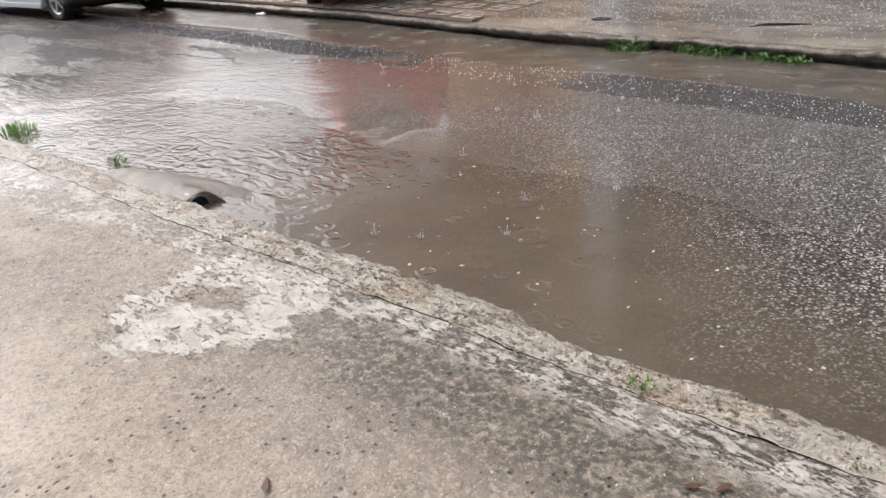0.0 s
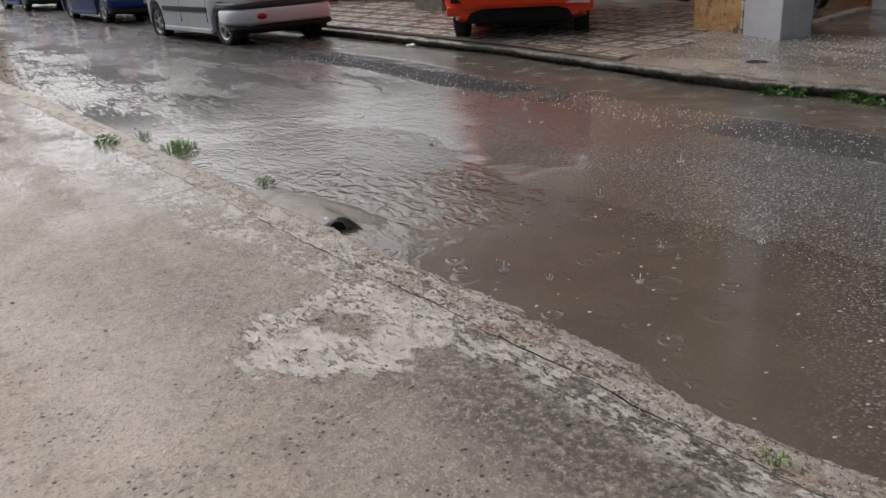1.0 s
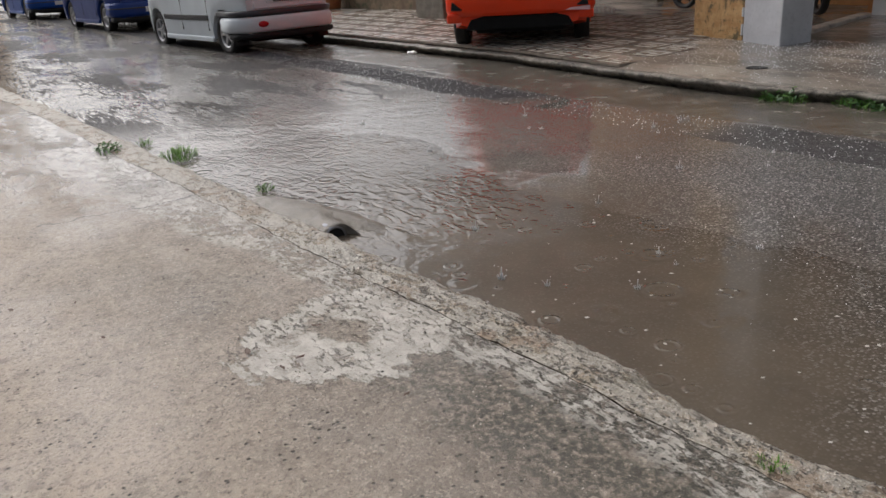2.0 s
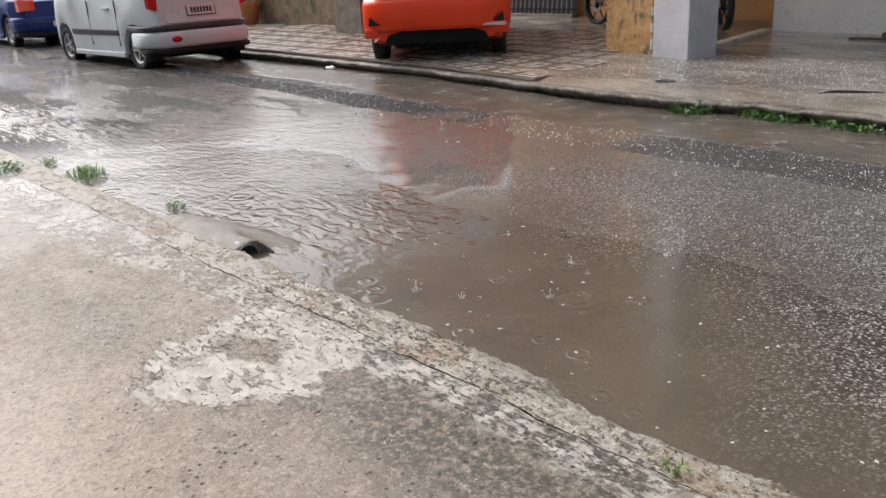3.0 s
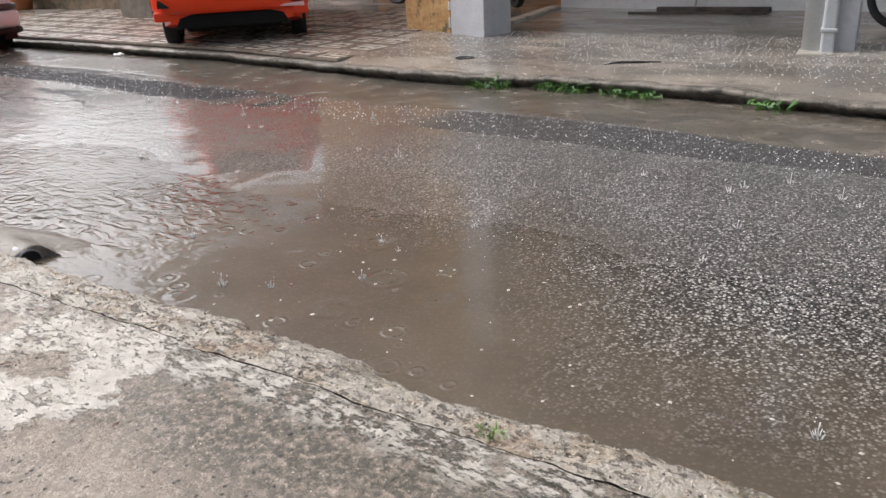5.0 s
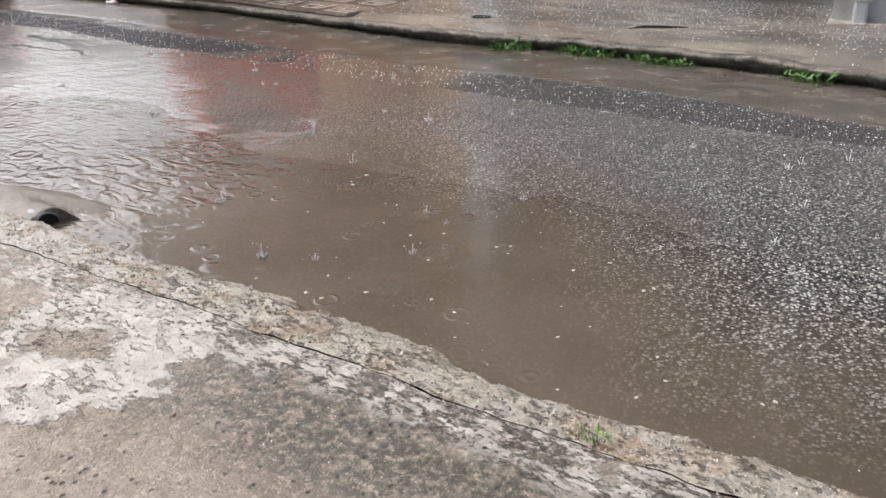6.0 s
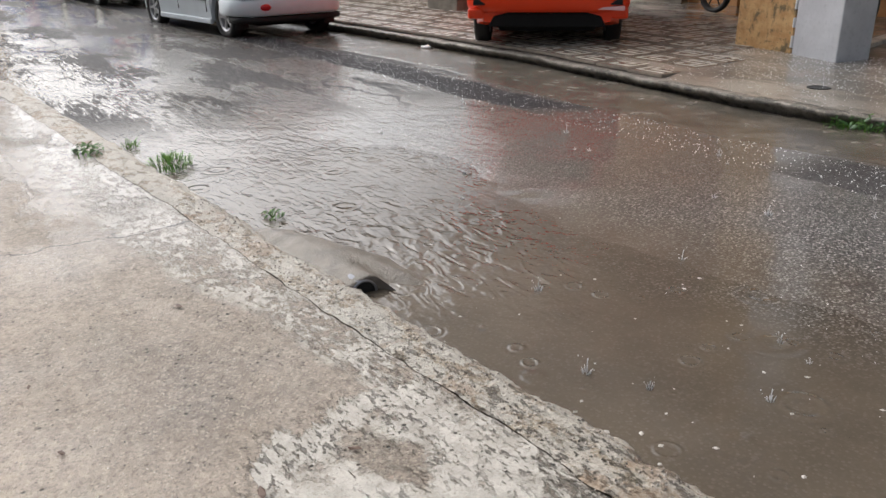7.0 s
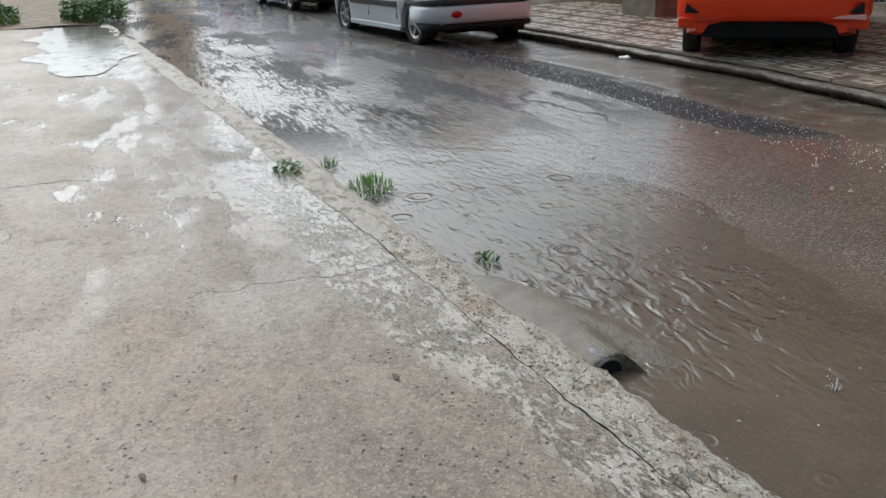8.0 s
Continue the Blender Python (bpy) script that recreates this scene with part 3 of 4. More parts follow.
def kerb_wide(x):
    w = 0.185 - 0.045 * smooth(-1.42, -1.33, x) + 0.02 * smooth(-4.2, -5.5, x)
    return w + 0.022 * wob(x, 2.2, 0, 2.3) + 0.014 * wob(x, 7.7, 0, 11) + 0.007 * wob(x, 7.7, 3, 40)


def far_y(x):
    return 5.86 + 0.16 * smooth(-4.2, -2.8, x) - 0.14 * smooth(-2.2, -0.8, x) + 0.06 * smooth(-5.6, -7.2, x) - 0.06 * max(0.0, -7.4 - x) + 0.025 * wob(x, 9.1, 0, 1.3)


def road_z(x, y):
    a, b = joint_y(x) + 0.18, far_y(x)
    k = (y - a) / max(0.1, b - a)
    z = -0.075 + 0.055 * smooth(0.0, 0.55, k) - 0.027 * smooth(0.6, 1.0, k)
    z += 0.05 * smooth(-3.6, -6.5, x) * smooth(0.5, 0.0, k)
    z += 0.012 * wob(x, y, 3, 0.8) + 0.004 * wob(x, y, 5, 4)
    return z + rise(x)


def far_z(x, y):
    d = y - far_y(x)
    return rise(x) + 0.035 + 0.055 * smooth(0.0, 0.5, d) + 0.04 * smooth(0.6, 2.2, d) + 0.006 * wob(x, y, 8, 1.5)


XS = steps((-70, -16, 2.0), (-16, -6, 0.12), (-6, 1.6, 0.03), (1.6, 12, 0.5))


def near_z(x, y):
    return rise(x) + 0.006 * wob(x, y, 0, 1.2) + 0.003 * wob(x, y, 1, 6) + 0.0012 * wob(x, y, 2, 30)


ground = grid("ground", steps((-400, 400, 50)), steps((-400, 400, 50)), lambda x, y: (x, y, -0.6), SOIL, label="dark wet soil under the whole street", category="ground")
pavement = grid("pavement", XS, steps((-11, -3, 1.0), (-3, -1.6, 0.1), (-1.6, -0.001, 0.03)),
                lambda x, v: (x, joint_y(x) + v - ((0.0012 + 0.004 * gape(x) * (0.6 + 0.8 * wob(x, 3, 5, 30))) if v > -0.005 else 0), near_z(x, joint_y(x) + v)),
                PAVE, label="stained wet concrete pavement with a pale cement patch", category="pavement")
joint_soil = grid("joint_soil", XS, [-0.015, 0.0, 0.015], lambda x, v: (x, joint_y(x) + v, rise(x) - 0.016), SOIL, label="dark soil in the open kerb joint", category="joint")


def chips(x, y, scale):
    """Broken pits: deep in the middle of each cell, level between."""
    d = noise.voronoi((x * scale, y * scale, 0.7))[0]
    return max(0.0, 0.42 - d[0])


def kerb_place(x, q):
    """q from 0 at the joint to 1 at the road edge, then down the rounded face."""
    w = kerb_wide(x)
    y = joint_y(x) + 0.0008 + 0.003 * gape(x) * (0.6 + 0.8 * wob(x, 6, 1, 30)) + w * min(q, 1.0)
    z = rise(x) + 0.006 + 0.006 * wob(x, q * 0.2, 1, 7) + 0.004 * wob(x, q * 0.2, 2, 24) + 0.003 * wob(x, q * 0.2, 3, 55)
    worn = smooth(-3.4, -1.8, x)
    edge = smooth(0.0, 0.3, q)
    z = near_z(x, y) + (z - near_z(x, y)) * edge
    z -= edge * worn * (0.02 * chips(x, y, 16) * smooth(-0.2, 0.3, wob(x, y, 9, 3)) + 0.009 * chips(x, y + 3, 38))
    z -= 0.02 * smooth(0.7, 1.0, q)
    if q > 1.0:
        z -= 0.11 * (q - 1.0) / 0.3
        y += 0.018 * (q - 1.0) / 0.3
    return (x, y, z)


kerb = grid("kerb", steps((-70, -16, 2.0), (-16, -6, 0.1), (-6, -3, 0.016), (-3, 0.6, 0.007), (0.6, 12, 0.5)), steps((0, 1.0, 0.04), (1.0, 1.3, 0.1)), kerb_place, KERB, label="worn pitted concrete kerb along the flooded road", category="kerb")
road = grid("road", XS, steps((0, 1, 0.02)), lambda x, q: (x, joint_y(x) + 0.05 + q * (far_y(x) - 0.62 - joint_y(x)), road_z(x, joint_y(x) + 0.05 + q * (far_y(x) - 0.62 - joint_y(x)))), ASPH, label="wet coarse asphalt road with a repair strip", category="road")
gutter = grid("gutter", XS, steps((0, 0.96, 0.06)), lambda x, v: (x, far_y(x) - 0.9 + v + (0.05 * wob(x, 3, 9, 1.3) + 0.025 * wob(x, 3, 2, 6)) * (v < 0.05), road_z(x, far_y(x) - 0.9 + v) + (0.005 if v > 0.05 else -0.003)), GUTTER, label="smooth wet concrete gutter below the far kerb", category="gutter")


def far_kerb_place(x, k):
    """The far kerb's section: an undercut foot, a broken lip, and a narrow worn top."""
    lip = 0.03 * wob(x, 2, 2, 2.5) + 0.018 * wob(x, 5, 2, 9) + 0.012 * wob(x, 5, k, 26)
    top = far_z(x, far_y(x)) + 0.01 + 0.016 * wob(x, 1, 4, 3) + 0.01 * wob(x, 1, 6, 11) + 0.007 * wob(x, 1, k, 30)
    foot = road_z(x, far_y(x)) - 0.03
    d, z = ((0.12, foot), (0.1, foot), (0.09, 0.6 * foot + 0.4 * top), (0.02, top - 0.04), (-0.005, top - 0.012), (0.01, top), (0.06, top + 0.003), (0.115, top + 0.002), (0.12, top - 0.05))[k]
    return (x, far_y(x) + d + lip * (2 < k < 8), z)


far_kerb = grid("far_kerb", steps((-70, -16, 2.0), (-16, -7, 0.08), (-7, 2, 0.03), (2, 12, 0.5)), range(9), far_kerb_place, FARKERB, label="old broken concrete kerb with a dark wet face", category="kerb")
forecourt = grid("forecourt", steps((-70, -16, 2.0), (-16, 2, 0.12), (2, 12, 0.5)), steps((0.1, 1.6, 0.1), (1.6, 6.0, 0.4), (6, 18, 4)), lambda x, v: (x, far_y(x) + v, far_z(x, far_y(x) + v)), FARP, label="wet grey concrete forecourt and far pavement", category="pavement")

# standing water: the low side of the road, level where it ponds
water = grid("water", steps((-9, -5.5, 0.1), (-5.5, 1.6, 0.05), (1.6, 8, 0.5)), steps((0, 3.0, 0.06)),
             lambda x, v: (x, joint_y(x) + 0.1 + v, -0.047 + 0.0075 * max(0.0, -3.6 - x) + 0.002 * wob(x, v, 0, 2)), MUD, label="shallow brown rain water ponding against the kerb", category="water")
puddle = grid("puddle", steps((-17, -10.2, 0.2)), steps((-1, 1, 0.1)),
              lambda x, q: (x, 0.3 + 0.03 * (x + 13) + (q + 0.25 * wob(x, q, 3, 1.1)) * (0.55 + 0.35 * wob(x, 0, 0, 1.3) + 0.12 * wob(x, 3, q, 5)) * math.sqrt(max(0.0, 1 - ((x + 13.6) / 3.5) ** 2)), rise(x) + 0.007), CLEAR, label="bright puddle lying on the pavement", category="puddle")


# ---- the block of flats on open ground-floor columns ----
FY = 7.55
building = thing("apartment_building", pose(0, 0, 0), "beige apartment building on open ground-floor columns", "building")
part("soffit", bx(-12.4, 9, FY - 0.3, 18, 3.9, 4.1), PALEP, building, "flat slab over the open ground floor")
part("upper_wall", bx(-12.4, 9, FY, 18, 4.102, 10.8), FACADE, building)
part("parapet", bx(-12.5, 9.1, FY - 0.1, 18.1, 10.802, 11.4), FACADE, building)


def column(name, m, wide, deep, high, material, label):
    t = thing(name, m, label, "column", "ground-floor columns")
    part("shaft", bx(-wide / 2, wide / 2, 0, deep, -0.05, high, 0.012), material, t)
    return t


grey = column("column", pose(-4.81, 7.48, 0.11, 0, 0, -15), 0.55, 0.36, 3.81, GREYP, "square column in clean light grey paint")
for c in grey.children:
    c.location.x = -0.275
old = column("column", pose(-5.36, 7.65, 0.11, 0, 0, -6), 0.68, 0.36, 3.81, OCHRE, "old column with mossy flaking ochre plaster")
for c in old.children:
    c.location.x = -0.35
for k in range(14):
    z = 0.05 + 0.19 * k + 0.05 * wob(k, 3, 3, 2.1)
    bm = bx(-0.022, -0.002, -0.012, 0.03, z, z + 0.1 + 0.06 * wob(k, 1, 1, 1.7), 0.006)
    part("flake", bm, PALEP, old, "flake of white plaster on the edge")
plinth = column("column", pose(-11.13, 7.55, 0.12, 0, 0, 4), 0.72, 0.4, 0.8, BLOCK, "low dark stone gate pillar beside the red car")
rear = thing("column", pose(-1.52, 7.42, 0.11, 0, 0, 10), "rounded grey column with a rainwater pipe", "column", "ground-floor columns")
part("shaft", bx(-0.06, 0.14, 0.06, 0.42, -0.05, 3.81, 0.015), GREYP, rear)
part("rounded_side", tube([(-0.13, 0.15, -0.05), (-0.13, 0.15, 3.81)], 0.115, 24), PVC, rear, "grey rounded casing", True)
pipe = part("rainwater_pipe", bx(-0.1, 0.0, -0.05, 0.058, -0.05, 3.81, 0.018), PVC, rear, "square-section grey plastic downpipe")
part("collar", bx(-0.112, 0.012, -0.062, 0.07, 0.16, 0.19, 0.008), PVC, pipe)
part("footing", bx(-0.26, 0.18, -0.08, 0.45, -0.06, 0.012, 0.01), TILEW, rear, "thin white mortar line round the foot")

back = thing("wall_back", pose(0, 0, 0), "pale painted rear wall of the open ground floor", "wall")
back["kind"] = "structure"
WY = 10.35
part("wall_panel", bx(-5.6, -3.32, WY, WY + 0.2, 0.05, 3.9), PALEP, back)
part("wall_panel", bx(-3.32, -2.5, WY, WY + 0.2, 0.05, 0.365), PALEP, back)
part("wall_panel", bx(-3.32, -2.5, WY, WY + 0.2, 1.1, 3.9), PALEP, back)
part("wall_panel", bx(-2.5, 9, WY, WY + 0.2, 0.05, 3.9), PALEP, back)
win = part("window", bx(-3.33, -2.49, WY + 0.12, WY + 0.16, 0.36, 1.11), VOID, back, "dark unlit window opening")
part("window_sill", bx(-3.36, -2.46, WY - 0.03, WY + 0.12, 0.34, 0.366, 0.006), TILEW, win)
orange_wall = thing("wall_side", pose(0, 0, 0), "orange plastered wall behind the parked motorbikes", "wall")
orange_wall["kind"] = "structure"
part("wall_panel", bx(-12.0, -5.6, 11.5, 11.7, 0.05, 3.9), ORANGE, orange_wall)
part("wall_return", bx(-5.78, -5.6, 10.56, 11.498, 0.05, 3.9), ORANGE, orange_wall)
part("pilaster", bx(-9.2, -8.9, 11.42, 11.498, 0.05, 2.75, 0.01), ORANGE, orange_wall)
step_ = link("step", bx(-0.07, 0.07, 0, 1.88, -0.03, 0.04, 0.012), TILEW)
step_.matrix_world = pose(-5.15, 8.4, far_z(-5.3, 8.6), 0, 0, 14)
tagged(step_, "pale worn concrete edging beside the motorbikes", "edging", "", "structure")
garden = thing("garden_wall", pose(-12.1, 8.5, 0.12, 0, 0, 4), "low brown garden wall stained with moss", "wall")
part("wall_body", bx(-14, 0, 0, 0.25, -0.05, 0.95, 0.01), BROWNW, garden)
part("coping", bx(-14.03, 0.03, -0.04, 0.29, 0.952, 1.02, 0.012), FARKERB, garden)
far_house = thing("house", pose(-44, 2.2, 0.3), "tall pale orange house at the end of the street", "building")
part("wall", bx(-4, 0, -0.2, 2.2, -0.3, 9.5), grained("pale_orange_render", (0.82, 0.6, 0.4), (0.88, 0.68, 0.48), 1, 0.8, 0.1), far_house)
part("roof", prism([(-0.5, 9.502), (2.5, 9.502), (1.0, 10.4)], -4.2, 0.2, axis="x"), TERRA, far_house)

fence = thing("fence", pose(-10.9, 11.3, 0.13), "low black iron fence with a stone footing", "fence")
part("footing", bx(-1.5, 1.1, -0.08, 0.08, -0.03, 0.1, 0.01), BLOCK, fence)
part("panel", bx(-1.5, 1.1, 0.03, 0.045, 0.102, 0.95, 0.003), DARKG, fence, "dark grey sheet behind the bars")
for k in range(22):
    x = -1.42 + 0.115 * k
    part("bar", tube([(x, 0, 0.09), (x + 0.02, 0.01, 0.35), (x - 0.015, 0, 0.62), (x, 0, 0.95)], 0.01, 6), STEEL, fence)
part("rail", bx(-1.5, 1.1, -0.012, 0.012, 0.16, 0.185), IRON, fence)
part("rail", bx(-1.5, 1.1, -0.012, 0.012, 0.9, 0.925), IRON, fence)

beam = link("timber_beam", bx(-0.64, 0.64, -0.05, 0.05, 0.0, 0.055, 0.008), TIMBER)
beam.matrix_world = pose(-3.48, 10.12, far_z(-3.5, 10.1) - 0.002, 0, 0, 5)
tagged(beam, "long dark weathered timber beam on the ground", "beam")
lath = link("timber_lath", bx(-0.78, 0.78, -0.03, 0.03, 0.0, 0.018, 0.005), TIMBER)
lath.matrix_world = pose(-3.58, 9.86, far_z(-3.6, 9.86) - 0.002, 0, 0, 5)
tagged(lath, "thin dark timber lath beside the beam", "lath")
cable = link("wall_cable", tube([(-3.77 + 0.012 * k + 0.03 * math.sin(k * 0.9), WY - 0.012, 0.15 + 0.2 * k) for k in range(14)], 0.011, 8), CABLE, True)
tagged(cable, "loose white cable hanging down the pale wall", "cable")
cover = link("broken_slot", tube([(-0.22, -0.02, -0.004), (-0.1, 0.015, 0.004), (0.05, 0.0, 0.004), (0.22, 0.02, -0.004)], [0.005, 0.013, 0.012, 0.005], 6), VOID)
cover.matrix_world = pose(-2.78, 6.6, far_z(-2.78, 6.6) + 0.002, 0, 0, 33)
tagged(cover, "dark broken slot across the wet forecourt", "slot")
cap = link("valve_cover", lathe([(0.05, -0.01), (0.085, -0.01), (0.085, 0.006), (0.07, 0.006), (0.066, 0.002)], 20), IRON)
cap.matrix_world = pose(-4.27, 6.42, far_z(-4.27, 6.42))
tagged(cap, "small round black iron cover in the forecourt", "cover")

pot = thing("flower_pot", pose(-15.6, 8.0, far_z(-15.6, 8.0)), "large terracotta pot with a leafy plant", "pot")
part("pot_body", lathe([(0.17, 0.0), (0.25, 0.36), (0.27, 0.36), (0.28, 0.44), (0.24, 0.44), (0.22, 0.38)]), TERRA, pot, "", True)


# ---- plants ----
def blades(bm, n, spread, high, wide, rng, lean=0.5):
    for _ in range(n):
        a, r = rng.uniform(0, 6.28), spread * math.sqrt(rng.random())
        base = Vector((r * math.cos(a) * 1.6, r * math.sin(a), -0.006))
        d = Vector((math.cos(a + rng.uniform(-1, 1)), math.sin(a + rng.uniform(-1, 1)), 0))
        h, l, w = high * rng.uniform(0.5, 1.15), lean * high * rng.uniform(0.2, 1.3), wide * rng.uniform(0.6, 1.2)
        side = Vector((-d.y, d.x, 0)) * w / 2
        rows = []
        for k, t in enumerate((0, 0.35, 0.7, 1.0)):
            c = base + d * l * t * t + Vector((0, 0, h * (t - 0.25 * t * t)))
            rows.append([bm.verts.new(c)] if k == 3 else [bm.verts.new(c - side * (1 - 0.5 * t)), bm.verts.new(c + side * (1 - 0.5 * t))])
        for p, q in zip(rows, rows[1:]):
            bm.faces.new((p[0], p[1], q[1], q[0]) if len(q) == 2 else (p[0], p[1], q[0]))


def leaves(bm, n, spread, high, size, rng):
    for _ in range(n):
        a, r = rng.uniform(0, 6.28), spread * math.sqrt(rng.random())
        c = Vector((1.5 * r * math.cos(a), r * math.sin(a), high * rng.uniform(0.1, 1.0) * (1.1 - r / max(spread, 0.001) * 0.6)))
        m = pose(*c, rng.uniform(-50, 50), rng.uniform(-50, 50), rng.uniform(0, 360))
        s = size * rng.uniform(0.6, 1.3)
        ring = [bm.verts.new(m @ Vector(q)) for q in ((0, -s, 0), (0.35 * s, -0.3 * s, 0.05 * s), (0.3 * s, 0.4 * s, 0.05 * s), (0, s, -0.15 * s), (-0.3 * s, 0.4 * s, 0.05 * s), (-0.35 * s, -0.3 * s, 0.05 * s))]
        bm.faces.new(ring)


def weed(name, x, y, z, nb, nl, spread, high, label, seed, size=0.02, wide=0.006, rz=0):
    rng = random.Random(seed)
    t = thing(name, pose(x, y, z, 0, 0, rz), label, "weed", "weeds along the kerbs")
    if nb:
        bm = bmesh.new()
        blades(bm, nb, spread, high, wide, rng)
        part("grass", bm, GRASS, t)["kind"] = "stuff"
    if nl:
        bm = bmesh.new()
        for _ in range(max(3, nl // 12)):
            a = rng.uniform(0, 6.28)
            tip = Vector((1.4 * spread * math.cos(a), spread * math.sin(a), 0.8 * high)) * rng.uniform(0.4, 1)
            tube([(0, 0, -0.01), tip * 0.5 + Vector((0, 0, 0.15 * high)), tip], [0.004, 0.003, 0.0015], 5, bm)
        part("stem", bm, LEAF, t)["kind"] = "stuff"
        bm = bmesh.new()
        leaves(bm, nl, spread, high, size, rng)
        part("foliage", bm, LEAF, t)["kind"] = "stuff"
    return t


bm = bmesh.new()
leaves(bm, 160, 0.3, 0.5, 0.06, random.Random(5))
for v in bm.verts:
    v.co.z += 0.4
part("plant", bm, LEAF, pot)
weed("grass_tuft", -5.32, joint_y(-5.32) + 0.33, -0.02, 260, 0, 0.12, 0.055, "bright green grass tuft at the road edge", 1, rz=-15)
weed("grass_tuft", -5.85, joint_y(-5.85) + 0.27, -0.01, 40, 0, 0.05, 0.06, "small pale grass tuft at the road edge", 2)
weed("weed", -5.72, joint_y(-5.72) + 0.0, rise(-5.7) + 0.0, 12, 70, 0.09, 0.07, "dark leafy weed growing from the kerb joint", 3)
weed("weed", -4.16, joint_y(-4.16) + 0.36, -0.035, 22, 16, 0.045, 0.032, "little green weed beside the mortar apron", 4, 0.016)
weed("grass_tuft", -0.93, joint_y(-0.93) + 0.035, 0.003, 60, 0, 0.022, 0.03, "tiny grass tuft on the worn kerb", 6, wide=0.004)
for k, (x0, x1, n, high) in enumerate(((-3.8, -3.5, 3, 0.1), (-3.22, -2.83, 4, 0.07), (-2.68, -2.3, 3, 0.055), (-1.66, -1.36, 2, 0.11))):
    for j in range(n):
        x = x0 + (x1 - x0) * (j + 0.5) / n
        weed("weed", x, far_y(x) - 0.03, road_z(x, far_y(x) - 0.05) + 0.005, 14, 34, 0.075, high * (0.8 + 0.4 * ((j * 7 + k) % 3) / 2), "low green weeds along the foot of the broken kerb", 20 + 5 * k + j, 0.024)
for k, (x, y, sp, hi, n) in enumerate(((-17.2, 0.45, 0.55, 0.6, 1100), (-17.3, -1.2, 0.45, 0.45, 450))):
    weed("bush", x, y, rise(x), 120, n, sp, hi, "wild green bush at the edge of bare soil", 60 + k, 0.06, 0.015)
soil = grid("soil_verge", steps((-30, -16.2, 0.5)), steps((-6, 0.5, 0.25)), lambda x, y: (x, y, rise(x) + 0.02 + 0.02 * wob(x, y, 0, 1.5)), grained("bare_brown_soil", (0.16, 0.115, 0.075), (0.28, 0.215, 0.15), 5, 0.8, 0.8), label="bare brown soil verge beside the pavement", category="soil")

# ---- drain outlet in its mortar apron ----
def apron_place(u, v):
    x = -4.25 + (1.08 + 0.3 * smooth(0.4, 0.8, v)) * min(u, 1.0)
    hump = smooth(-0.1, 0.45, u)
    out = 0.1 + 0.34 * smooth(0.0, 0.6, u) - 0.02 * smooth(0.75, 1.0, u) + 0.03 * wob(x, 1, 1, 4)
    y = joint_y(x) + 0.6 * kerb_wide(x) + v * out
    bell = 0.62 + 0.38 * smooth(0.0, 0.35, v) if v < 0.35 else 1 - ((v - 0.35) / 0.65) ** 2
    z = -0.09 + rise(x) + (0.086 * hump + 0.016) * bell * (1 - 0.92 * smooth(0.72, 1.0, u) * smooth(0.36, 0.62, v)) + 0.004 * wob(x, y, 1, 9) + 0.003 * wob(x, y, 1, 25)
    if u > 1.0:
        x, z = x - 0.015 + 0.03 * wob(y, 0, 0, 18), -0.11
    return (x, y, z)


apron = thing("drain_outlet", pose(0, 0, 0), "dark pipe mouth under a smooth mortar apron", "drain")
ap = grid("mortar_apron", steps((0, 1.0, 0.025)) + [1.02], steps((0, 1, 0.05)), apron_place, MOUND)
ap.parent = apron
del ap["kind"]
cx, cy = -3.165, joint_y(-3.17) + 0.2
bm = spun([(0.046, 0.0), (0.054, 0.0), (0.054, 0.3), (0.046, 0.3)], 28)
pip = part("pipe", bm, STEEL, apron, "worn grey pipe end", True)
pip.matrix_basis = pose(cx, cy + 0.03, -0.048, 0, 0, 90)
part("bore", tube([(0, 0.006, 0), (0, 0.28, 0)], 0.0475, 24), VOID, pip)

# unseen plain wall closing the near side, added to darken the car sides
house = thing("wall_near", pose(0, 0, 0), "unseen plain brown wall added behind the near pavement to darken the car sides", "wall")
house["kind"] = "structure"
part("wall_body", bx(-45, -6, -7.4, -7.1, -0.3, 7.0), BROWNW, house)


# ---- cars ----
def wheel(parent, x, y, r, wide, spokes, sign, dark_rim=False):
    w = thing("wheel", pose(x, y, r), "", "")
    for key in ("label", "category"):
        if key in w:
            del w[key]
    w.parent = parent
    t, k = wide / 2, r * 0.62
    tyre = part("tyre", spun([(k, -t * 0.8), (r * 0.9, -t), (r * 0.985, -t * 0.75), (r, -t * 0.3), (r, t * 0.3), (r * 0.985, t * 0.75), (r * 0.9, t), (k, t * 0.8)], 36), RUBBER, w, "", True)
    bm = spun([(k * 0.9, -t * 0.7), (k * 1.02, -t * 0.85), (k * 1.02, t * 0.85), (k * 0.9, t * 0.7)], 36)
    tube([(0, sign * t * 0.3, 0), (0, sign * t * 0.78, 0)], k * 0.2, 16, bm)
    for i in range(spokes):
        a = 2 * math.pi * i / spokes
        own = bx(k * 0.12, k * 0.97, min(sign * t * 0.4, sign * t * 0.72), max(sign * t * 0.4, sign * t * 0.72), -k * 0.11, k * 0.11, 0.006)
        own.transform(Matrix.Rotation(a, 4, "Y"))
        join(own, bm)
    part("rim", bm, ALLOY, w, "five-spoke alloy rim")
    part("brake_disc", tube([(0, -t * 0.5, 0), (0, sign * t * 0.15, 0)], k * 0.88, 24), BLACKP, w)
    return w


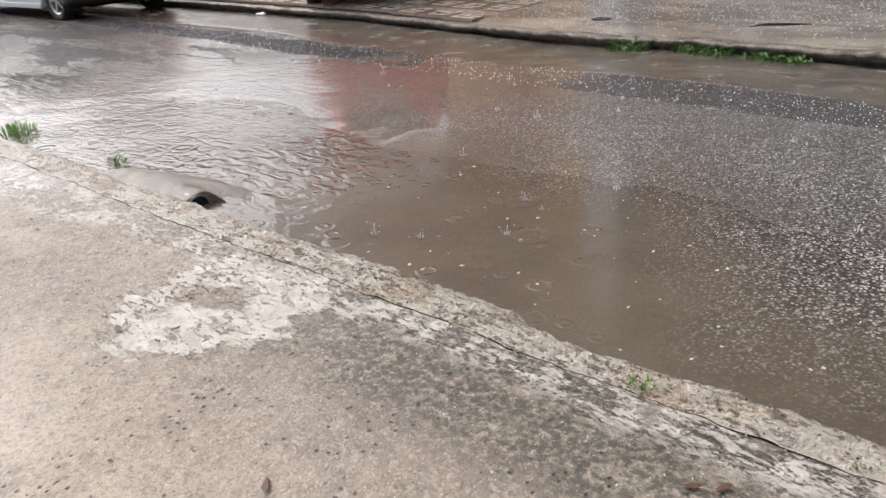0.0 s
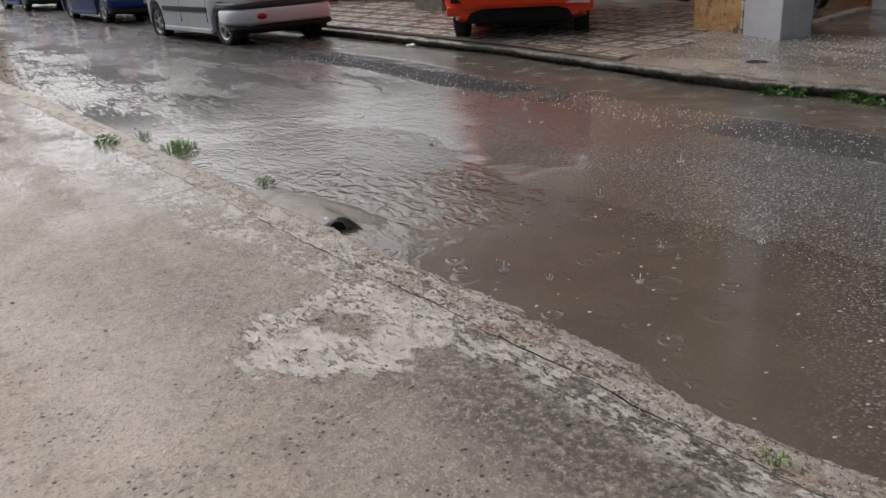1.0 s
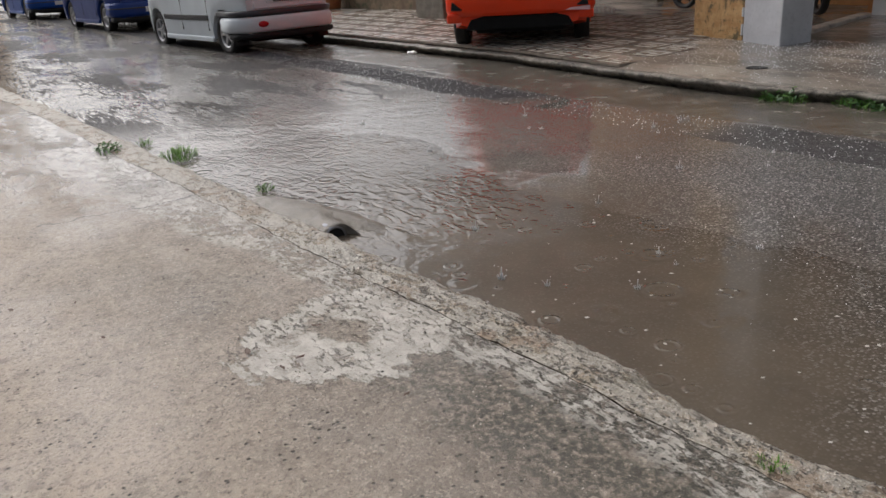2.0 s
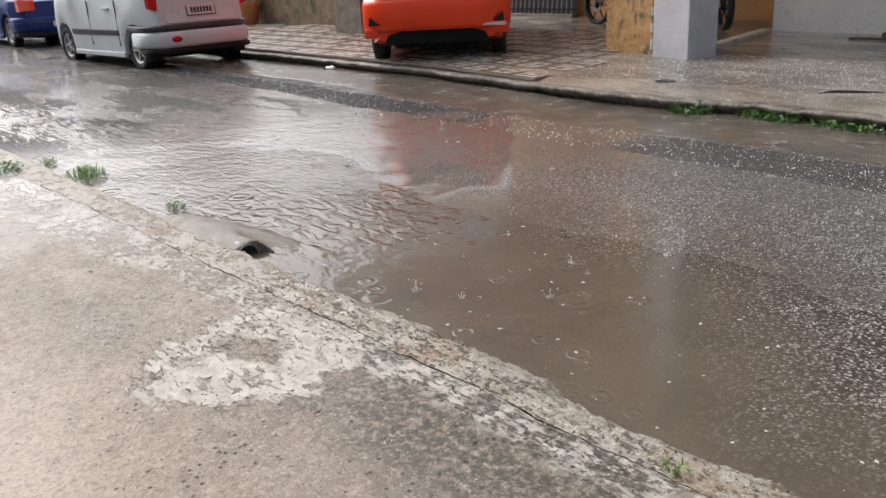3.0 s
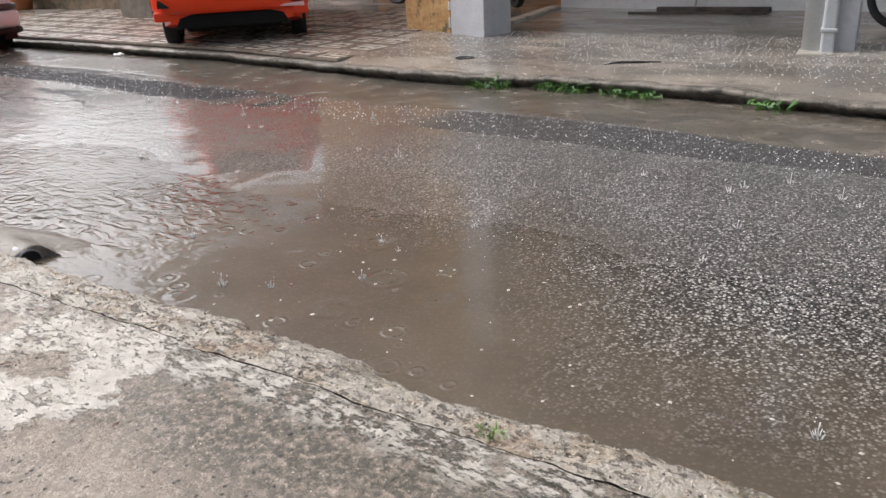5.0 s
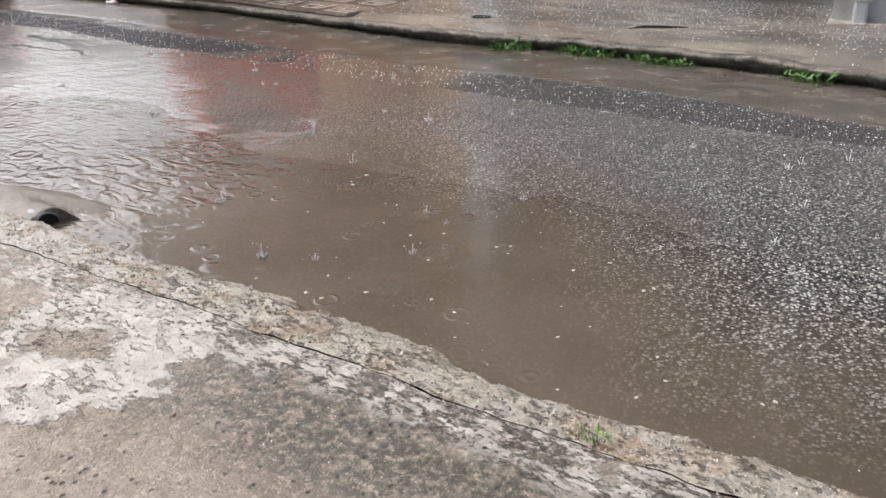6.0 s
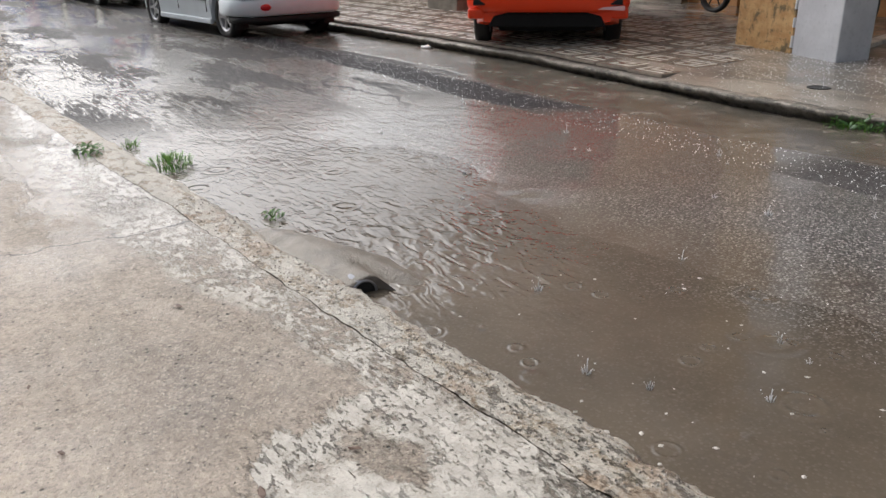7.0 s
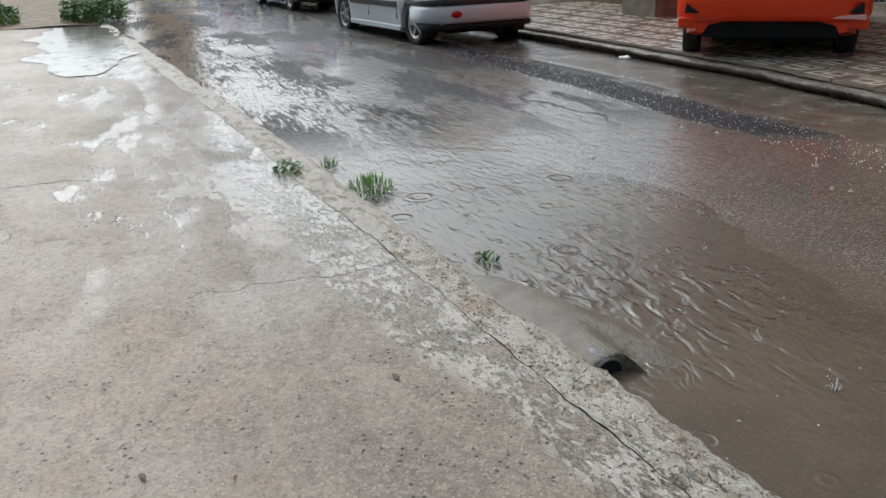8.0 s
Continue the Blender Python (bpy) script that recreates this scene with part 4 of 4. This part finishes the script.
def car(name, m, label, paint_, length, width, height, base, rear, r, group="parked cars", sedan=False):
    """A car with its origin on the ground under the middle of the rear axle; x ahead, y left."""
    t = thing(name, m, label, "car", group)
    x0, x1 = -rear, length - rear
    hw, low, belt = width / 2, 0.2, 0.88 * height / 1.5
    arch = r + 0.045
    xs = sorted(set([round(q, 3) for q in steps((x0, x1, 0.08))] + [round(c + arch * math.cos(a), 3) for c in (0.0, base) for a in np.linspace(0, math.pi, 15)]))
    bm = bmesh.new()
    rows = []
    for x in xs:
        e = min(x - x0, x1 - x)
        plan = 1 - 0.14 * (1 - smooth(0, 0.5, e)) - 0.05 * (1 - smooth(0, 0.12, e))
        k = (x - x0) / length
        if sedan:
            top = belt + (height - belt) * smooth(0.12, 0.3, k) * smooth(0.78, 0.52, k) + 0.05 * smooth(0.0, 0.1, k)
        else:
            top = belt + 0.1 + (height - belt - 0.1) * smooth(0.0, 0.09, k) * smooth(0.84, 0.62, k) - 0.18 * smooth(0.86, 1.0, k)
        zl = low + 0.06 * (1 - smooth(0, 0.4, e))
        for c in (0.0, base):
            if abs(x - c) < arch:
                zl = max(zl, r + math.sqrt(max(0.0, arch * arch - (x - c) ** 2)))
        b = min(belt, top - 0.02)
        w = hw * plan
        cab = max(0.0, min(1.0, (top - belt) / (height - belt)))
        ring = [(0, zl), (w * 0.86, zl), (w * 0.975, zl + 0.015), (w, zl + 0.3 * (b - zl)), (w * 1.0, zl + 0.65 * (b - zl)), (w * 0.97, b), (w * (0.97 - 0.1 * cab), b + 0.5 * (top - b)), (w * (0.94 - 0.2 * cab), b + 0.9 * (top - b)), (w * (0.8 - 0.15 * cab), top), (0, top + 0.02 * cab)]
        rows.append([bm.verts.new((x, y, z)) for y, z in ring] + [bm.verts.new((x, -y, z)) for y, z in ring[-2:0:-1]])
    n = len(rows[0])
    for a, b in zip(rows, rows[1:]):
        for i in range(n):
            bm.faces.new((a[i], a[(i + 1) % n], b[(i + 1) % n], b[i]))
    bm.faces.new(rows[0])
    bm.faces.new(rows[-1])
    body = part("body", bm, paint_, t, "", True)
    body.data.set_sharp_from_angle(angle=radians(38))
    # box coloured as dark as the shade under the body
    part("underbody", bx(x0 + 0.12, x1 - 0.15, -hw * 0.62, hw * 0.62, 0.17, 0.55, 0.03), UNDER, t)
    for c in (0.0, base):
        for s in (1, -1):
            wheel(t, c, s * (hw - 0.115), r, 0.165, 5, s)
    for s in (1, -1):
        side = prism([(0.75, belt + 0.06), (base - 0.1, belt + 0.06), (base - 0.5, height - 0.12), (0.5, height - 0.12)], s * hw * 0.8, s * hw * 0.9, bevel=0.01)
        part("side_window", side, GLASS, t)
        part("sill", bx(arch + 0.02, base - arch - 0.02, min(s * hw * 0.93, s * hw * 1.0), max(s * hw * 0.93, s * hw * 1.0), 0.17, 0.235, 0.012), paint_, t)
        mir = part("mirror", bx(base - 0.35, base - 0.22, min(s * hw, s * (hw + 0.17)), max(s * hw, s * (hw + 0.17)), belt + 0.04, belt + 0.18, 0.03), BLACKP, t)
        for q in (0.42, base * 0.56):
            part("door_seam", bx(q, q + 0.007, min(s * hw * 0.985, s * (hw + 0.003)), max(s * hw * 0.985, s * (hw + 0.003)), 0.32, belt), BLACKP, t)
        part("door_handle", bx(0.62, 0.8, min(s * hw * 0.98, s * (hw + 0.02)), max(s * hw * 0.98, s * (hw + 0.02)), belt - 0.12, belt - 0.09, 0.008), paint_, t)
    if not sedan:
        part("rear_window", prism([(-hw * 0.66, belt + 0.16), (hw * 0.66, belt + 0.16), (hw * 0.58, height - 0.16), (-hw * 0.58, height - 0.16)], x0 + 0.06, x0 + 0.2, axis="x"), GLASS, t)
    return t, body


def band(x0, hw, z0, z1, proud, wrap, bm=None, pinch=0.9):
    """A bumper: a rounded strip round the tail, of height z0 to z1, that reaches wrap metres along the sides."""
    own = bmesh.new()
    path = [(x0 + wrap, hw * 1.0 + proud * 0.35), (x0 + 0.3 * wrap, hw * 0.985 + proud * 0.4), (x0 + 0.05, hw * 0.9 + proud * 0.5), (x0 - proud * 0.75, hw * 0.76), (x0 - proud, hw * 0.5), (x0 - proud * 1.05, 0.0)]
    path = path + [(x, -y) for x, y in path[-2::-1]]
    h = z1 - z0
    rows = []
    for x, y in path:
        inw = Vector((x0 + 0.5 - x, -y * 0.7, 0)).normalized()
        rows.append([own.verts.new(Vector((x, y, 0)) + inw * d + Vector((0, 0, z))) for d, z in ((0.12, z0), (0.03, z0), (0.0, z0 + 0.18 * h), (0.0, z1 - 0.18 * h), (0.025, z1), (0.12, z1))])
    for a, b in zip(rows, rows[1:]):
        for i in range(6):
            own.faces.new((a[i], a[(i + 1) % 6], b[(i + 1) % 6], b[i]))
    own.faces.new(rows[0])
    own.faces.new(rows[-1])
    return join(own, bm)


def bars_on_plate(plate, x, w, h, zc):
    """Unreadable writing: plain dark bars."""
    n = 7
    for i in range(n):
        y = -w * 0.4 + w * 0.8 * (i + 0.5) / n
        part("bar", bx(x - 0.004, x, y - w * 0.038, y + w * 0.038, zc - h * 0.28, zc + h * 0.28), INK, plate)


# silver city car
silver, body = car("car", pose(-11.2, 4.95, rise(-11.2) - 0.062, 0, 0, 186.5), "silver five-door city car parked at the kerb", SILVER, 3.5, 1.5, 1.56, 2.38, 0.52, 0.275)
part("rear_bumper", band(-0.52, 0.75, 0.3, 0.5, 0.075, 0.5), SILVER, silver, "silver rear bumper", True)
part("bumper_strip", band(-0.52, 0.75, 0.505, 0.585, 0.05, 0.62), DARKG, silver, "dark grey strip above the bumper", True)
part("lower_valance", band(-0.52, 0.74, 0.215, 0.295, 0.045, 0.3), BLACKP, silver, "black lower valance", True)
fog = bmesh.new()
bmesh.ops.create_uvsphere(fog, u_segments=18, v_segments=10, radius=1.0)
fog.transform(Matrix.Translation((-0.585, 0.42, 0.405)) @ Matrix.Diagonal((0.03, 0.075, 0.042, 1)))
part("fog_lamp", fog, LAMPR, silver, "oval red rear fog lamp", True)
gate = part("tailgate", prism([(-0.5, 0.6), (0.5, 0.6), (0.54, 0.9), (-0.54, 0.9)], -0.545, -0.5, bevel=0.012, axis="x"), SILVER, silver)
rec = part("plate_recess", prism([(-0.31, 0.66), (0.31, 0.66), (0.34, 0.86), (-0.34, 0.86)], -0.553, -0.54, bevel=0.006, axis="x"), SILVER, gate)
plate = part("number_plate", bx(-0.566, -0.556, -0.2, 0.2, 0.69, 0.815, 0.004), PLATE, silver, "white number plate with dark characters")
part("plate_frame", bx(-0.561, -0.5535, -0.215, 0.215, 0.677, 0.828, 0.004), BLACKP, plate)
bars_on_plate(plate, -0.5665, 0.4, 0.125, 0.752)
for ob in (gate, rec, plate, *plate.children):
    for v in ob.data.vertices:
        v.co.x += 0.2 * max(0.0, v.co.z - 0.6)
for s in (1, -1):
    part("tail_lamp", prism([(s * 0.55, 0.74), (s * 0.7, 0.8), (s * 0.715, 1.12), (s * 0.56, 1.12)], -0.515, -0.4, bevel=0.012, axis="x"), LAMPR, silver)
    part("rub_strip", bx(0.4, 2.0, min(s * 0.745, s * 0.764), max(s * 0.745, s * 0.764), 0.46, 0.53, 0.006), DARKG, silver, "dark rubbing strip on the doors")
    part("mud_flap", bx(-0.33, -0.31, min(s * 0.55, s * 0.72), max(s * 0.55, s * 0.72), 0.14, 0.3, 0.004), RUBBER, silver)

# red hatchback
red, body = car("car", pose(-7.72, 6.7, 0.085, 0, 0, 139), "bright red hatchback parked nose-in on the forecourt", RED, 3.95, 1.62, 1.5, 2.51, 0.6, 0.3)
part("rear_bumper", band(-0.6, 0.81, 0.37, 0.72, 0.08, 0.42), RED, red, "deep red rear bumper", True)
for s in (1, -1):
    part("bumper_corner", prism([(s * 0.81, 0.3), (s * 0.66, 0.3), (s * 0.52, 0.4), (s * 0.81, 0.4)], -0.6, -0.25, bevel=0.02, axis="x"), RED, red)
    part("corner_vent", prism([(s * 0.75, 0.44), (s * 0.6, 0.44), (s * 0.66, 0.47), (s * 0.74, 0.53)], -0.652, -0.55, bevel=0.004, axis="x"), BLACKP, red, "dark triangular corner vent")
    part("tail_lamp", prism([(s * 0.52, 0.86), (s * 0.74, 0.82), (s * 0.8, 1.0), (s * 0.6, 1.05)], -0.63, -0.45, bevel=0.012, axis="x"), LAMPR, red)
# pale pink strip, on the right corner only
part("reflector", prism([(-0.77, 0.385), (-0.5, 0.395), (-0.56, 0.42), (-0.77, 0.43)], -0.662, -0.56, bevel=0.005, axis="x"), PINKP, red, "pale pink strip low on the bumper corner")
part("diffuser", prism([(-0.6, 0.22), (0.6, 0.22), (0.54, 0.33), (0.4, 0.365), (-0.4, 0.365), (-0.54, 0.33)], -0.62, -0.3, bevel=0.015, axis="x"), UNDER, red, "black lower diffuser")
part("exhaust", tube([(-0.6, -0.42, 0.27), (-0.35, -0.42, 0.27)], 0.028, 14), STEEL, red, "dull steel tailpipe")
part("tailgate_step", bx(-0.665, -0.6, -0.5, 0.5, 0.735, 0.75, 0.006), RED, red)
part("number_plate", bx(-0.672, -0.66, -0.26, 0.26, 0.79, 0.9, 0.004), PLATE, red)
part("tailgate", prism([(-0.6, 0.735), (0.6, 0.735), (0.58, 0.98), (-0.58, 0.98)], -0.66, -0.58, bevel=0.02, axis="x"), RED, red)

# blue cars farther up
for x, y, p, lab, sed in ((-17.6, 4.05, BLUE, "dark blue saloon parked behind the silver car", True), (-25.0, 3.5, NAVY, "light blue hatchback parked far up the street", False)):
    c, body = car("car", pose(x, y + 0.7, rise(x) - 0.05, 0, 0, 185), lab, p, 4.1, 1.67, 1.42, 2.45, 0.75, 0.29, sedan=sed)
    part("rear_bumper", band(-0.75, 0.835, 0.3, 0.56, 0.06, 0.45), p, c, "", True)
    part("bumper_strip", band(-0.75, 0.835, 0.44, 0.47, 0.075, 0.47), DARKG, c, "", True)
    part("lower_valance", band(-0.75, 0.82, 0.2, 0.295, 0.03, 0.3), BLACKP, c, "", True)
    for s in (1, -1):
        part("tail_lamp", prism([(s * 0.5, 0.68), (s * 0.78, 0.66), (s * 0.78, 0.88), (s * 0.5, 0.86)], -0.79, -0.6, bevel=0.012, axis="x"), LAMPO, c, "orange-red tail lamp")
    part("number_plate", bx(-0.83, -0.82, -0.24, 0.24, 0.37, 0.47, 0.004), PLATE, c)


# ---- motorbikes ----
def motorbike(m, label):
    t = thing("motorbike", m, label, "motorbike", "parked motorbikes")
    for x in (0.0, 1.24):
        w = thing("wheel", pose(x, 0, 0.29), "", "")
        for key in ("label", "category"):
            if key in w:
                del w[key]
        w.parent = t
        part("tyre", spun([(0.235, -0.035), (0.275, -0.045), (0.29, 0.0), (0.275, 0.045), (0.235, 0.035)], 36), RUBBER, w, "", True)
        bm = spun([(0.222, -0.02), (0.236, -0.03), (0.236, 0.03), (0.222, 0.02)], 32)
        tube([(0, -0.05, 0), (0, 0.05, 0)], 0.035, 14, bm)
        for i in range(6):
            a = math.pi * i / 3
            tube([(0.02 * math.cos(a), 0, 0.02 * math.sin(a)), (0.228 * math.cos(a), 0, 0.228 * math.sin(a))], 0.011, 6, bm)
        part("rim", bm, BLACKP, w)
        part("brake_disc", spun([(0.05, 0.03), (0.1, 0.03), (0.1, 0.036), (0.05, 0.036)], 24), STEEL, w)
    for s in (0.07, -0.07):
        part("fork", tube([(1.24, s, 0.29), (1.05, s, 0.85)], 0.02, 10), STEEL, t)
    part("front_mudguard", prism([(1.0, 0.56), (1.12, 0.61), (1.3, 0.61), (1.46, 0.52), (1.44, 0.5), (1.28, 0.585), (1.14, 0.585), (1.02, 0.54)], -0.06, 0.06, bevel=0.004), SILVER, t)
    part("engine", bx(0.42, 0.82, -0.13, 0.13, 0.25, 0.55, 0.04), DARKG, t)
    part("frame", tube([(0.05, 0, 0.32), (0.4, 0, 0.4), (0.5, 0, 0.72), (1.02, 0, 0.82)], 0.025, 10), IRON, t)
    part("tank", bx(0.55, 0.95, -0.13, 0.13, 0.68, 0.88, 0.07), BLACKP, t)
    part("seat", bx(-0.1, 0.56, -0.12, 0.12, 0.74, 0.82, 0.035), RUBBER, t)
    part("exhaust", tube([(0.7, -0.14, 0.3), (0.4, -0.17, 0.24), (-0.15, -0.18, 0.36)], [0.02, 0.025, 0.045], 12), STEEL, t)
    part("handlebar", tube([(1.0, 0.36, 0.98), (1.03, 0.15, 1.0), (1.03, -0.15, 1.0), (1.0, -0.36, 0.98)], 0.014, 8), IRON, t)
    part("headlamp", bx(1.06, 1.2, -0.09, 0.09, 0.82, 0.98, 0.05), SILVER, t)
    part("side_stand", tube([(0.45, 0.1, 0.3), (0.4, 0.24, 0.0)], 0.012, 8), IRON, t)
    return t


motorbike(pose(-7.25, 10.2, far_z(-7.2, 10.2), 0, 0, 172), "black motorbike standing behind the ochre column")
motorbike(pose(-7.06, 10.86, far_z(-7.0, 10.8), 0, 0, 320), "dark motorbike with a silver mudguard by the step")
motorbike(pose(-0.1, 9.0, far_z(-0.1, 9.0), 0, 0, 190), "dark motorbike parked beyond the rounded column")


# ---- small litter and stones on the near pavement ----
rng = random.Random(11)
for k in range(14):
    x, v = rng.uniform(-3.6, -0.6), rng.uniform(-1.1, -0.2)
    y = joint_y(x) + v
    bm = bmesh.new()
    s = rng.uniform(0.012, 0.026)
    vs = [bm.verts.new((s * a, s * 0.4 * b, 0.004 + 0.003 * c)) for a, b, c in ((-1, 0, 0), (-0.4, 0.9, 1), (0.5, 0.8, 0), (1, 0, 1), (0.4, -0.9, 0), (-0.5, -0.8, 1))]
    bm.faces.new(vs)
    ob = link("dead_leaf", bm, DEADLEAF)
    ob.matrix_world = pose(x, y, near_z(x, y) + 0.002, 0, 0, rng.uniform(0, 360))
    tagged(ob, "small dark dead leaf on the wet pavement", "leaf", "litter on the pavement")


def scattered(name, n, spots, size, material, label, category, seed, flat=0.6, tall=(1.0, 1.0)):
    """Many small faceted bits as one mesh; spots(rng) gives each place."""
    rng = np.random.RandomState(seed)
    verts, faces = [], []
    for _ in range(n):
        x, y, z = spots(rng)
        s = size * (0.4 + 1.0 * rng.rand() ** 2)
        h = s * rng.uniform(*tall)
        a = rng.rand() * 6.28
        c, q = math.cos(a) * s, math.sin(a) * s
        i = len(verts)
        verts += [(x + c, y + q, z), (x - q * flat, y + c * flat, z), (x - c, y - q, z), (x + q * flat, y - c * flat, z), (x + 0.2 * c, y + 0.2 * q, z + h), (x, y, z - 0.3 * s)]
        faces += [(i, i + 1, i + 4), (i + 1, i + 2, i + 4), (i + 2, i + 3, i + 4), (i + 3, i, i + 4), (i + 1, i, i + 5), (i + 2, i + 1, i + 5), (i + 3, i + 2, i + 5), (i, i + 3, i + 5)]
    me = bpy.data.meshes.new(name)
    me.from_pydata(verts, [], faces)
    me.materials.append(material)
    return tagged(new(name, me), label, category, "", "stuff")


def near_spot(rng):
    x, v = rng.uniform(-5, 0.6), -rng.rand() ** 1.3 * 1.6
    y = joint_y(x) + v
    return x, y, near_z(x, y)


def kerb_spot(rng):
    x, q = rng.uniform(-4.5, 0.4), rng.uniform(0.05, 1.0)
    return kerb_place(x, q)


def road_spot(rng):
    x = rng.uniform(-6.5, 2.5) if rng.rand() < 0.08 else rng.uniform(-1.6, 2.0) - 1.0 * rng.rand() ** 2
    a = joint_y(x) + 0.5 + 0.9 * rng.rand() ** 0.5
    y = a + (far_y(x) - a) * rng.rand() ** 0.8
    return x, y, max(road_z(x, y), -0.047 + 0.0075 * max(0.0, -3.6 - x)) + 0.002


def strip_spot(rng):
    x = rng.uniform(-11, 2.5)
    y = 4.84 + 0.045 * (x + 2.0) + rng.uniform(-0.3, 0.3)
    return x, y, road_z(x, y) + 0.002


def court_spot(rng):
    x, v = rng.uniform(-8.0, 1.0), 0.08 + 2.0 * rng.rand() ** 0.65
    y = far_y(x) + v
    return x, y, far_z(x, y) + 0.002


scattered("pebbles", 5000, near_spot, 0.0032, PEBBLE, "fine pale grit on the near pavement", "grit", 1)
scattered("kerb_grit", 2600, kerb_spot, 0.0045, PEBBLE, "loose crumbs on the worn kerb", "grit", 2)
# the road's white bits serve as rain drops and as stone glints
scattered("rain_drops_on_road", 5000, road_spot, 0.003, DROPS, "white bits for rain drops and stone glints on the wet road", "rain", 3, 0.7, (0.4, 0.9))
scattered("rain_drops_on_strip", 5200, strip_spot, 0.0042, DROPS, "bouncing rain drops on the repair strip", "rain", 4, 0.7, (0.5, 1.3))
scattered("rain_drops_on_forecourt", 12000, court_spot, 0.0047, DROPS, "bouncing rain drops on the forecourt", "rain", 5, 0.7, (0.5, 1.3))

def pond_spot(rng):
    x, v = rng.uniform(-3.0, 0.8), 0.22 + 1.2 * rng.rand() ** 1.4
    return x, joint_y(x) + v, -0.0475


scattered("foam", 150, pond_spot, 0.008, FOAM, "small pale bubbles floating on the brown water", "foam", 6, 0.7, (0.25, 0.45))

# splash crowns on the pond: a torn ring of thin jets, a middle jet and loose drops
rng = random.Random(8)
bm = bmesh.new()
for k in range(46):
    x, v = rng.uniform(-6.2, 0.3), rng.uniform(0.35, 3.1)
    y = joint_y(x) + v
    z = max(road_z(x, y), -0.047 + 0.0075 * max(0.0, -3.6 - x))
    s, n = rng.uniform(0.45, 1.1), rng.randint(5, 9)
    turn = rng.uniform(0, 6.28)
    for j in range(n):
        a = turn + 6.28 * j / n + rng.uniform(-0.25, 0.25)
        c, q, h = math.cos(a), math.sin(a), rng.uniform(0.008, 0.022) * s
        tube([(x + 0.011 * s * c, y + 0.011 * s * q, z - 0.003), (x + 0.014 * s * c, y + 0.014 * s * q, z + 0.5 * h), (x + 0.02 * s * c, y + 0.02 * s * q, z + h)], [0.0028 * s, 0.0016 * s, 0.0007 * s], 5, bm)
    top = rng.uniform(0.02, 0.055) * s
    tube([(x, y, z - 0.003), (x, y, z + 0.6 * top), (x + 0.002, y, z + top)], [0.003 * s, 0.0015 * s, 0.0022 * s], 5, bm)
    for j in range(4):
        own = bmesh.new()
        bmesh.ops.create_icosphere(own, subdivisions=1, radius=rng.uniform(0.0014, 0.003) * s)
        own.transform(Matrix.Translation((x + rng.uniform(-0.03, 0.03) * s, y + rng.uniform(-0.03, 0.03) * s, z + rng.uniform(0.01, 0.06) * s)))
        join(own, bm)
tagged(link("splashes", bm, SPLASH, True), "small water splashes thrown up by rain", "splash", "", "stuff")

# a pale scrap lying in the far gutter
bm = bmesh.new()
bmesh.ops.create_icosphere(bm, subdivisions=2, radius=0.05)
for v in bm.verts:
    v.co = Vector((v.co.x * 1.5, v.co.y * 0.9, max(-0.01, v.co.z * 0.5 + 0.02 * wob(v.co.x, v.co.y, 3, 30))))
scrap = link("paper_scrap", bm, PLATE)
scrap.matrix_world = pose(-8.75, far_y(-8.75) - 0.06, road_z(-8.75, far_y(-8.75) - 0.06) + 0.014, 0, 0, 20)
tagged(scrap, "crumpled white scrap of paper in the wet gutter", "litter")

# ---- patterned tiles of the far pavement ----
me = bpy.data.meshes.new("tile")
T = 0.4
bm = bx(0.003, T - 0.003, 0.003, T - 0.003, -0.02, 0.006)
for f in bm.faces:
    f.material_index = 0
W = 0.026
for x0, x1, y0, y1 in ((0.05, T - 0.04, 0.05, 0.05 + W), (0.05, 0.05 + W, 0.052 + W, T - 0.1), (0.13, T - 0.04, 0.14, 0.14 + W), (0.13, 0.13 + W, 0.142 + W, T - 0.1), (0.05, T - 0.13, T - 0.098, T - 0.098 + W), (T - 0.128, T - 0.128 + W, 0.23, T - 0.098 + W)):
    q = bx(x0, x1, y0, y1, 0.0, 0.0085)
    for f in q.faces:
        f.material_index = 1
    join(q, bm)
bm.to_mesh(me)
bm.free()
me.materials.append(TILE)
me.materials.append(TILEW)
for i in range(23):
    for j in range(8):
        x = -13.8 + T * i + T / 2
        y = far_y(x) + 0.125 + T * j + T / 2
        reach = -5.1 - 0.35 * (y - 6.2) + 0.15 * wob(i, j, 0, 3) - x
        if reach < 0.2:
            continue
        ob = new("tile", me)
        ob.parent = forecourt
        yaw = math.degrees(math.atan2(far_y(x + T / 2) - far_y(x - T / 2), T))
        ob.matrix_basis = pose(x, y, far_z(x, y) + 0.005 - 0.008 * smooth(1.2, 0.3, reach), 0, 0, yaw + (180 if (i + j) % 2 else 0)) @ pose(-T / 2, -T / 2, 0)
